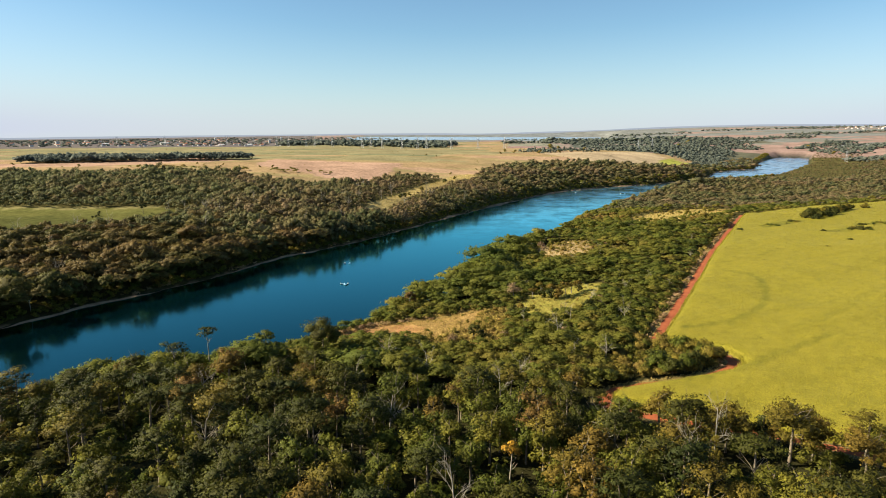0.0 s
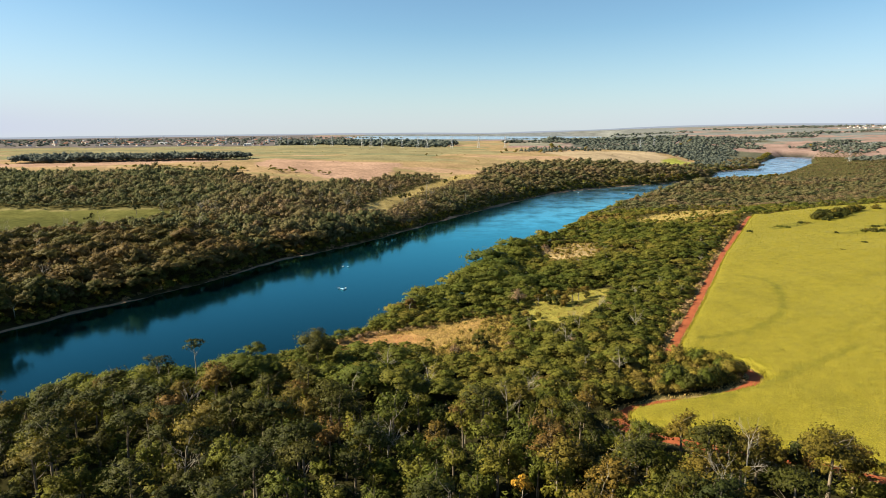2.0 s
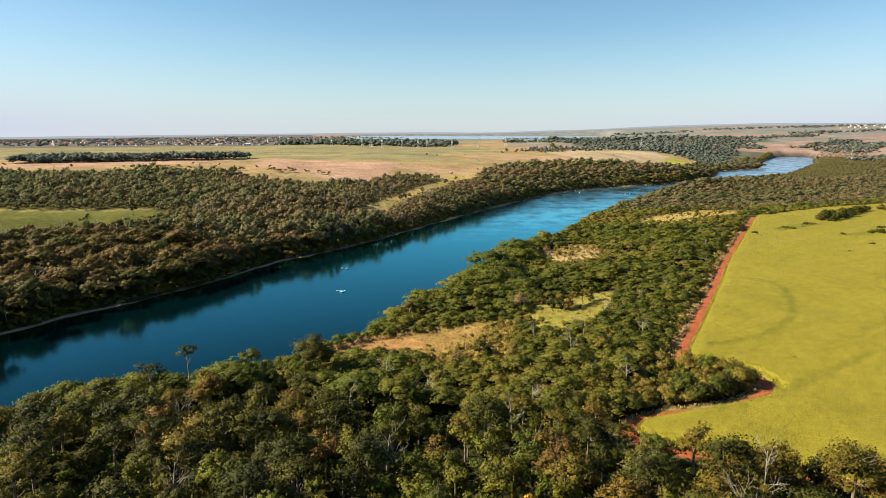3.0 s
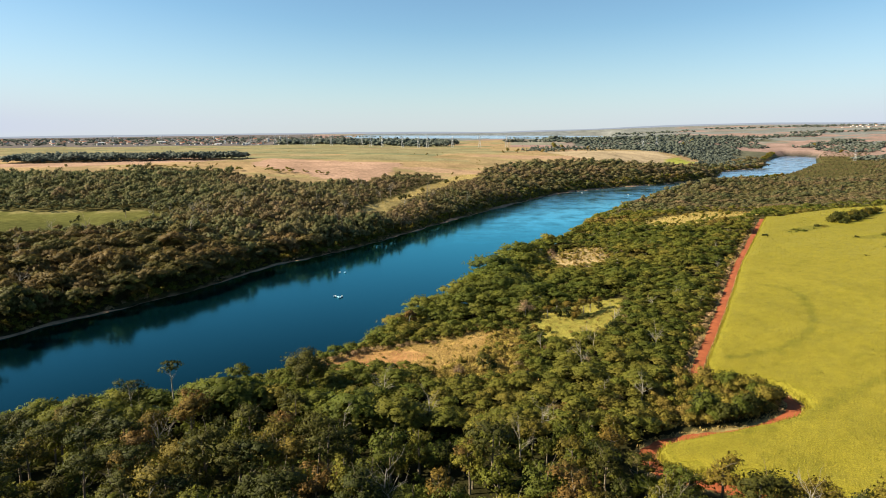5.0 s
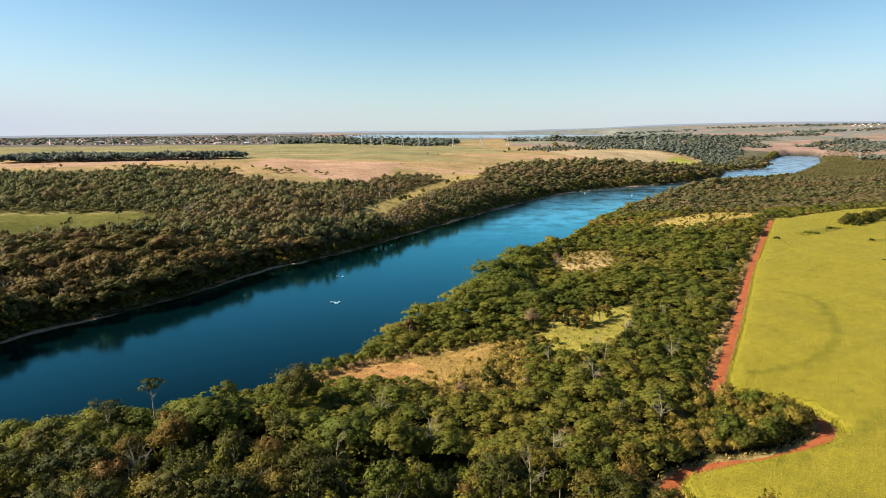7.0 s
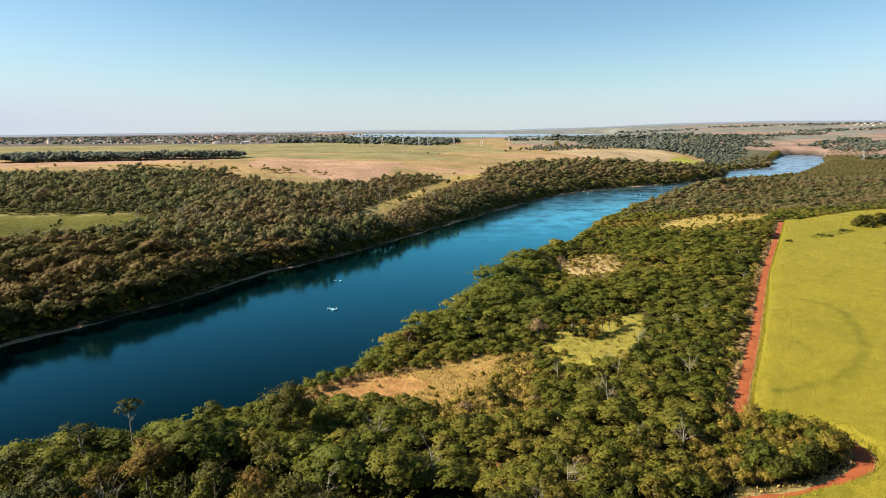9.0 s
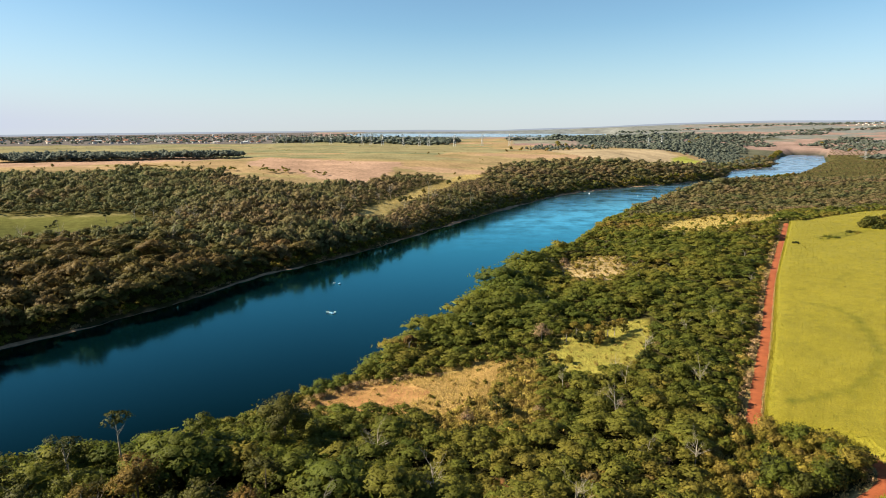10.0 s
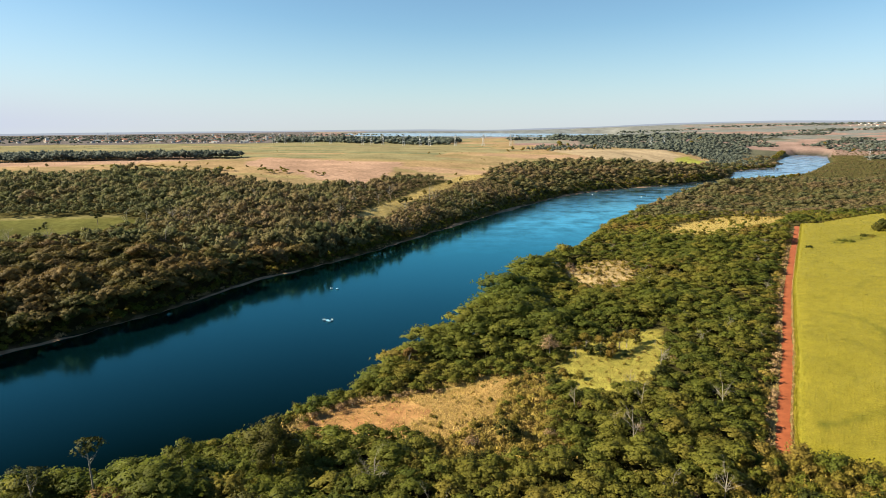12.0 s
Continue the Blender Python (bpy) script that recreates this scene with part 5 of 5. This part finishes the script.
def build_tussocks():
    """Clumps of tall dry grass in and round the clearings."""
    r = np.random.default_rng(95)
    low = [crown(r, 1.0, 0.8, 0.0, 4, 60, 0.15, 1.0, 0.7, 0.9) for _ in range(4)]
    heap = Heap()
    for poly, step, least, most, share, shift in ((SCRUB, 2.0, 0.9, 2.1, 0.8, 0.3), (BARE, 2.1, 0.5, 1.0, 0.35, 0.45), (MEADOW, 2.8, 0.4, 1.1, 0.4, 0.25), (THICKET, 2.2, 1.0, 2.2, 0.5, 0.22), (GLADE, 2.6, 0.6, 1.4, 0.6, 0.4)):
        p = np.array(poly, float)
        x, y = jitter_grid(r, p[:, 0].min(), p[:, 0].max(), p[:, 1].min(), p[:, 1].max(), step)
        k = inside(poly, x, y) & (r.uniform(0, 1, len(x)) < share) & (wobble(x, y, 13, 6) > -0.45)
        if poly is BARE:
            k &= ~inside(EARTH, x, y) | (r.uniform(0, 1, len(x)) < 0.07)
        x, y = x[k], y[k]
        tone = np.clip(0.3 + shift + 0.3 * wobble(x, y, 19, 3) + r.normal(0, 0.14, len(x)), 0, 1)
        scatter(heap, r, low, x, y, r.uniform(least, most, len(x)), tone, 0.1)
    c = along(ROAD[1:14], 1.1)
    d = np.gradient(c, axis=0)
    side = np.stack([d[:, 1], -d[:, 0]], 1) / np.linalg.norm(d, axis=1, keepdims=True)
    p = c + side * r.uniform(2.9, 6.5, (len(c), 1))
    p = p[~inside(FIELD, p[:, 0], p[:, 1]) & (to_line(ROAD, p[:, 0], p[:, 1]) > 2.8)]
    scatter(heap, r, low, p[:, 0], p[:, 1], r.uniform(0.7, 1.9, len(p)), np.clip(r.normal(0.6, 0.22, len(p)), 0, 1), 0.1)
    tagged(new("grass_tussocks", heap.mesh("grass_tussocks", [M_TUFT])), "tall straw-coloured grass clumps in the clearings", "grass", kind="stuff")


def build_brush():
    """Bleached dead scrub: beside the road, on the broken rim of the clearing and at the far shore."""
    r = np.random.default_rng(97)
    low = [crown(r, 1.0, 0.7, 0.0, 4, 36, 0.17, 1.0, 0.7, 0.9) for _ in range(4)]
    heap = Heap()
    c = along(ROAD[1:14], 0.8)
    d = np.gradient(c, axis=0)
    side = np.stack([d[:, 1], -d[:, 0]], 1) / np.linalg.norm(d, axis=1, keepdims=True)
    for reach, spread, most, share in ((2.7, 0.8, 1.7, 0.2), (-1.72, 0.12, 0.7, 0.8)):
        p = c + side * (reach + r.uniform(-spread, spread, (len(c), 1)))
        k = wobble(p[:, 0], p[:, 1], 17, 4) > -share
        if reach > 0:
            k &= ~inside(FIELD, p[:, 0], p[:, 1])
        p = p[k]
        scatter(heap, r, low, p[:, 0], p[:, 1], r.uniform(0.4, most, len(p)), np.clip(r.normal(0.55, 0.25, len(p)), 0, 1), 0.1)
    rim = along([(-39, 213), (-35, 221), (-27, 228), (-16, 229.5), (-2, 233)], 0.8)
    p = rim + r.normal(0, 0.9, rim.shape)
    scatter(heap, r, low, p[:, 0], p[:, 1], r.uniform(0.7, 1.8, len(p)), np.clip(r.normal(0.35, 0.2, len(p)), 0, 1), 0.1)
    c = along(LEFT_BANK[1:-6], 2.2)
    d = np.gradient(c, axis=0)
    out = np.stack([-d[:, 1], d[:, 0]], 1) / np.linalg.norm(d, axis=1, keepdims=True)
    p = c + out * r.uniform(0.8, 5.5, (len(c), 1))
    p = p[wobble(p[:, 0], p[:, 1], 38, 6) > 0.1]
    scatter(heap, r, low, p[:, 0], p[:, 1], r.uniform(0.8, 2.6, len(p)), np.clip(r.normal(0.2, 0.2, len(p)), 0, 1), 0.1)
    tagged(new("dry_brush", heap.mesh("dry_brush", [M_BRUSH])), "bleached dead scrub along the road and shore", "brush", kind="stuff")


build_near_forest()
build_tussocks()
build_brush()
build_marked_trees()
build_bare_trees()
build_clearing_trees()
build_bushes()
build_undergrowth()
build_cane()
build_grass()


# ---- the river's floats ----
def float_raft():
    """A small dark raft with white drums lashed on it."""
    bm = bmesh.new()
    bmesh.ops.create_cube(bm, size=1)
    bmesh.ops.scale(bm, vec=(1.3, 0.8, 0.22), verts=bm.verts)
    bmesh.ops.bevel(bm, geom=bm.edges[:], offset=0.06, segments=2, affect="EDGES")
    deck = bpy.data.meshes.new("deck")
    bm.to_mesh(deck)
    bm.free()
    deck.materials.append(M_RAFT)
    bm = bmesh.new()
    bmesh.ops.create_cone(bm, cap_ends=True, segments=14, radius1=0.26, radius2=0.26, depth=0.85)
    bmesh.ops.rotate(bm, matrix=Matrix.Rotation(radians(90), 3, "X"), verts=bm.verts)
    bmesh.ops.bevel(bm, geom=bm.edges[:], offset=0.07, segments=2, affect="EDGES")
    drum = bpy.data.meshes.new("drum")
    bm.to_mesh(drum)
    bm.free()
    drum.materials.append(M_WHITE)
    return deck, drum


def build_floats():
    deck, drum = float_raft()
    blue = drum.copy()
    blue.materials[0] = M_BLUE
    firsts = {}
    for x, y, a, kind in ((-54.0, 327, 10, 0), (-52.4, 326.0, 60, 1), (-50.6, 326.9, 100, 0), (-51.4, 325.0, 35, 1), (-60.2, 380, 0, 0), (-57.2, 379.2, 70, 1), (176, 838, 30, 0), (229, 816, 10, 0), (236, 820, 50, 1)):
        m = pose(x, y, 0.05, 0, 0, a)
        if kind in firsts:
            copy_thing(firsts[kind], m)
            continue
        ob = thing("raft", "small dark raft with light blue drums on the river" if kind else "small dark raft with white drums on the river", "raft", "rafts on the river")
        part("deck", deck, ob)
        for k in (-0.4, 0.4):
            part("drum", blue if kind else drum, ob, "light blue plastic drum" if kind else "white plastic drum").location = (k, 0, 0.36)
        ob.matrix_basis = m
        firsts[kind] = ob


# ---- the far country ----
def build_far_woods():
    """Belts and copses on the plateau, each one object."""
    r = np.random.default_rng(303)

    def wood(name, label, poly, step, tall, wide, shift):
        p = np.array(poly, float)
        x, y = jitter_grid(r, p[:, 0].min(), p[:, 0].max(), p[:, 1].min(), p[:, 1].max(), step)
        k = inside(poly, x + step * wobble(x, y, 9 * step, 2), y + 2 * step * wobble(x, y, 7 * step, 4))
        x, y = x[k], y[k]
        heap = Heap()
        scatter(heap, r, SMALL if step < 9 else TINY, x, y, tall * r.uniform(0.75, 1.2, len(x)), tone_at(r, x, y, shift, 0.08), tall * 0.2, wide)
        tagged(new(name, heap.mesh(name, [M_HAZED])), label, "woodland", kind="stuff")

    wood("tree_belt", "dark windbreak of tall trees across dry fields", [(-550, 815), (-430, 868), (-292, 932), (-294, 985), (-450, 945), (-570, 900)], 5.2, 11.5, 0.95, -0.12)
    wood("plateau_wood", "dark wood far across the plateau", [(-480, 1800), (-240, 1690), (-50, 1620), (20, 1640), (40, 1900), (-120, 2150), (-420, 2100)], 20, 15.0, 1.6, -0.15)
    wood("field_copse", "scattered copse beside a dry field", [(150, 1330), (200, 1300), (262, 1400), (330, 1490), (480, 1590), (470, 1620), (300, 1540), (200, 1440)], 15, 8.5, 1.3, 0.0)
    wood("river_wood", "distant dark wood beyond the river bend", [(560, 1480), (640, 1500), (720, 1640), (900, 1960), (800, 2040), (560, 1820), (500, 1600)], 17, 10.0, 1.8, 0.05)
    wood("ridge_wood", "hazy dark wood under the far ridge", [(380, 2300), (800, 2250), (1150, 2500), (1000, 2800), (420, 2700)], 38, 15.0, 2.6, 0.0)
    wood("east_wood", "woodland belt beyond the far fields", [(1020, 1560), (1300, 1640), (1700, 1900), (1650, 1980), (1250, 1760), (1000, 1640)], 17, 10.0, 1.8, 0.15)
    wood("bend_copse", "dark green trees on the tongue of land at the bend", [(512, 1262), (560, 1302), (636, 1352), (690, 1420), (770, 1590), (700, 1640), (590, 1530), (545, 1420)], 11, 9.0, 1.2, -0.1)
    for poly, step in (([(1300, 1950), (1900, 2300), (1880, 2350), (1280, 2010)], 16), ([(900, 2350), (1500, 2550), (1480, 2620), (880, 2420)], 20), ([(1500, 2700), (2300, 2950), (2280, 3040), (1480, 2780)], 26),
                       ([(300, 3000), (1250, 3150), (1240, 3300), (300, 3120)], 34), ([(1400, 3300), (2600, 3500), (2580, 3640), (1380, 3420)], 36), ([(620, 1750), (760, 1900), (700, 1960), (580, 1800)], 16),
                       ([(1150, 2080), (1420, 2200), (1400, 2260), (1130, 2140)], 16), ([(-700, 3500), (-200, 3450), (-200, 3520), (-700, 3600)], 30), ([(200, 2100), (420, 2060), (430, 2120), (210, 2160)], 16)):
        wood("hedge_wood", "long dark tree belt between far fields", poly, step, 11.0, 1.9, 0.0)
    wood("bend_wood", "patchy dark woodland round the far river bend", [(360, 1640), (560, 1560), (900, 2020), (1250, 2500), (700, 2850), (420, 2200)], 33, 9.0, 2.2, 0.0)
    wood("valley_wood", "dense dark wood behind the far river bend", [(683, 1797), (822, 2158), (1052, 2418), (1115, 2311), (1060, 2120), (860, 1960)], 22, 9.5, 2.0, 0.0)
    wood("valley_wood", "dense dark wood beside the far river reach", [(1130, 1960), (1219, 2204), (1370, 2189), (1405, 2085), (1252, 1868), (1150, 1850)], 22, 9.5, 2.0, 0.05)
    wood("town_trees", "scattered trees between the houses of the town", [(-1600, 1720), (-1100, 1760), (-420, 1900), (-480, 3300), (-2400, 3500)], 60, 8.0, 2.4, 0.0)


def build_field_trees():
    """Lone trees and bushes on the dry plateau."""
    r = np.random.default_rng(404)
    leaves = crown_mesh(M_STRAW, r, 5.0, 2.6, 0.6, 5, 160, 0.5, 0.7, 0.8, 0.5)
    kind = (mesh_of("trunk", *limbs(r, 4.0, 0.14, 0.4, 1.6, 4, 0, 5), [M_BARK]), leaves)
    first = None
    spots = [(-420, 735, 1.5), (-356, 705, 1.3), (-300, 800, 1.0), (-228, 792, 1.3), (-214, 800, 1.5), (-186, 780, 1.6), (-160, 752, 1.4), (-280, 812, 1.2), (-316, 820, 1.3), (-120, 700, 1.0), (-286, 955, 1.2), (-30, 1130, 0.9), (-12, 1125, 0.7), (-520, 770, 1.5), (-480, 880, 0.9), (140, 1250, 1.7),
             (125, 1290, 1.6), (190, 1260, 1.8), (240, 1320, 1.6), (110, 1225, 1.2), (245, 1455, 3.2), (262, 1448, 2.4), (10, 830, 1.4), (48, 920, 1.2), (-70, 760, 1.1), (330, 1500, 2.0), (700, 1900, 2.5), (820, 2150, 2.6), (1130, 1850, 2.5), (1200, 2100, 3)]
    for x, y, s in spots:
        s = s * (0.55 if y < 1000 else 1)
        if first is None:
            first = plant_tree(kind, "field_tree", "small dark tree on the dry plateau", "tree", "trees on the plateau", stand(x, y, 0, s))
        else:
            scaled_copy(first, x, y, r.uniform(0, 360), s)


def house_mesh(long, wide, tall, rise):
    v = [(sx * long / 2, sy * wide / 2, z) for z in (-0.5, tall) for sx, sy in ((-1, -1), (1, -1), (1, 1), (-1, 1))]
    v += [(-long / 2, 0, tall + rise * 0.96), (long / 2, 0, tall + rise * 0.96)]
    f = [(0, 1, 5), (0, 5, 4), (1, 2, 6), (1, 6, 5), (2, 3, 7), (2, 7, 6), (3, 0, 4), (3, 4, 7), (4, 8, 7), (5, 6, 9)]
    e = 0.5
    roof, q = [], []
    for s in (-1, 1):
        b = len(roof)
        low = tall - e * rise / (wide / 2)
        roof += [(-long / 2 - e, s * (wide / 2 + e), low), (long / 2 + e, s * (wide / 2 + e), low), (long / 2 + e, 0, tall + rise), (-long / 2 - e, 0, tall + rise)]
        roof += [(x, y, z + 0.2) for x, y, z in roof[b:b + 4]]
        q += [(b, b + 1, b + 2), (b, b + 2, b + 3), (b + 4, b + 5, b + 6), (b + 4, b + 6, b + 7), (b, b + 1, b + 5), (b, b + 5, b + 4)]
    return v, f, roof, q


def build_town():
    """The small town on the plateau: houses, sheds and a few towers."""
    r = np.random.default_rng(505)
    kinds = []
    for long, wide, tall, rise, roof, label in ((12, 8, 3.2, 1.8, M_ROOF, "white house with a clay tile roof"), (15, 9, 6.0, 2.0, M_ROOF, "two-storey pale house with a tiled roof"),
                                                (27, 14, 5.5, 2.0, M_METALROOF, "long pale shed with a metal roof"), (10, 9, 13.0, 0.8, M_METALROOF, "tall pale apartment tower in the town")):
        v, f, rv, rf = house_mesh(long, wide, tall, rise)
        kinds.append((mesh_of("wall", v, f, [M_WALL]), mesh_of("roof", rv, rf, [roof]), label))
    firsts = {}
    for i in range(365):
        u = r.uniform(0, 1) ** 0.8
        y = 1780 + 1500 * r.uniform(0, 1) ** 1.2
        x = y * (-0.74 + 0.55 * u) + r.normal(0, 30)
        if i >= 325:
            y = r.uniform(3150, 3650)
            x = y * r.uniform(0.61, 0.76)
        k = int(r.choice([0, 0, 0, 0, 1, 1, 1, 2, 3], p=[0.17, 0.17, 0.17, 0.17, 0.1, 0.1, 0.08, 0.02, 0.02]))
        if i >= 325:
            k = int(r.choice([1, 1, 2]))
        s, a = r.uniform(0.6, 0.95) * (0.9 if i >= 325 else 1), r.choice([0, 90]) + r.normal(12, 6)
        if k in firsts:
            scaled_copy(firsts[k], x, y, a, s)
            continue
        ob = thing("house" if k < 2 else ("shed" if k == 2 else "tower_block"), kinds[k][2], "building", "buildings of the far town")
        part("wall", kinds[k][0], ob)
        part("roof", kinds[k][1], ob)
        ob.matrix_basis = stand(x, y, a, s)
        firsts[k] = ob


def build_pylons():
    """Steel lattice pylons of a power line crossing the plateau."""
    heap = Heap()
    tall, foot, top = 27.0, 2.8, 0.6
    levels = np.linspace(0, 1, 8)

    def corner(u, k):
        w = foot + (top - foot) * min(1, u * 1.15)
        return np.array([w * (1, -1, -1, 1)[k], w * (1, 1, -1, -1)[k], tall * u])

    for k in range(4):
        heap.add(*tube([corner(0, k), corner(0.87, k), corner(1, k)], [0.16, 0.13, 0.11], 4))
        for a, b in zip(levels[:-1], levels[1:]):
            heap.add(*tube([corner(a, k), corner(b, (k + 1) % 4)], [0.08, 0.08], 3))
            heap.add(*tube([corner(a, (k + 1) % 4), corner(b, k)], [0.08, 0.08], 3))
    body = heap.mesh("lattice_mast", [M_STEEL])
    arm = Heap()
    for z, w in ((0, 5.5),):
        for s in (-1, 1):
            arm.add(*tube([(0, 0, z - 0.6), (s * w, 0, z)], [0.14, 0.08], 4))
            arm.add(*tube([(0, 0, z + 1.2), (s * w, 0, z)], [0.12, 0.08], 4))
            arm.add(*tube([(s * w, 0, z), (s * w, 0, z - 2.2)], [0.09, 0.09], 4))
    arm_me = arm.mesh("cross_arm", [M_STEEL])
    first = None
    spots = [(-520, 1760), (-440, 1700), (-395, 1640), (-350, 1640), (-330, 1650), (-280, 1620), (-200, 1590), (-180, 1600), (-150, 1580), (-62, 1570), (-40, 1560), (20, 1550), (-100, 1560), (85, 1560),
             (150, 1570), (500, 1640), (985, 1560), (-780, 1800), (-940, 1850), (-640, 1900), (620, 1900)]
    for x, y in spots:
        m = stand(x, y, 12)
        if first is None:
            first = thing("pylon", "grey steel lattice power pylon on the plateau", "pylon", "pylons of the power line")
            part("lattice_mast", body, first)
            for z in (0.72, 0.84, 0.96):
                part("cross_arm", arm_me, first).location = (0, 0, tall * z)
            first.matrix_basis = m
        else:
            copy_thing(first, m)


def build_scrub():
    r = np.random.default_rng(606)
    x, y = r.uniform(-1100, 700, 3200), r.uniform(660, 2000, 3200)
    k = on_plateau(x, y) & in_view(x, y) & (wobble(x, y, 190, 5) + 0.6 * wobble(x, y * 2, 90, 2) > 0.35) & (banks(x, y)[0] > 20)
    x, y = x[k], y[k]
    heap = Heap()
    scatter(heap, r, TINY, x, y, r.uniform(0.7, 2.0, len(x)), tone_at(r, x, y, 0.15), 0.1, 1.6)
    x, y = jitter_grid(r, -360, -130, 715, 775, 6.5)
    k = on_plateau(x, y) & (np.abs(y - 743 - 6 * wobble(x, y, 60, 3)) < 5 + 13 * wobble(x, y, 48, 1)) & (r.uniform(0, 1, len(x)) < 0.75)
    x, y = x[k], y[k]
    scatter(heap, r, FAR, x, y, r.uniform(2.2, 6.0, len(x)), tone_at(r, x, y, 0.2), 0.3, 1.3)
    tagged(new("plateau_scrub", heap.mesh("plateau_scrub", [M_MASS])), "low scattered scrub on the dry plateau fields", "scrub", kind="stuff")


build_floats()
build_scrub()
build_far_woods()
build_field_trees()
build_town()
build_pylons()
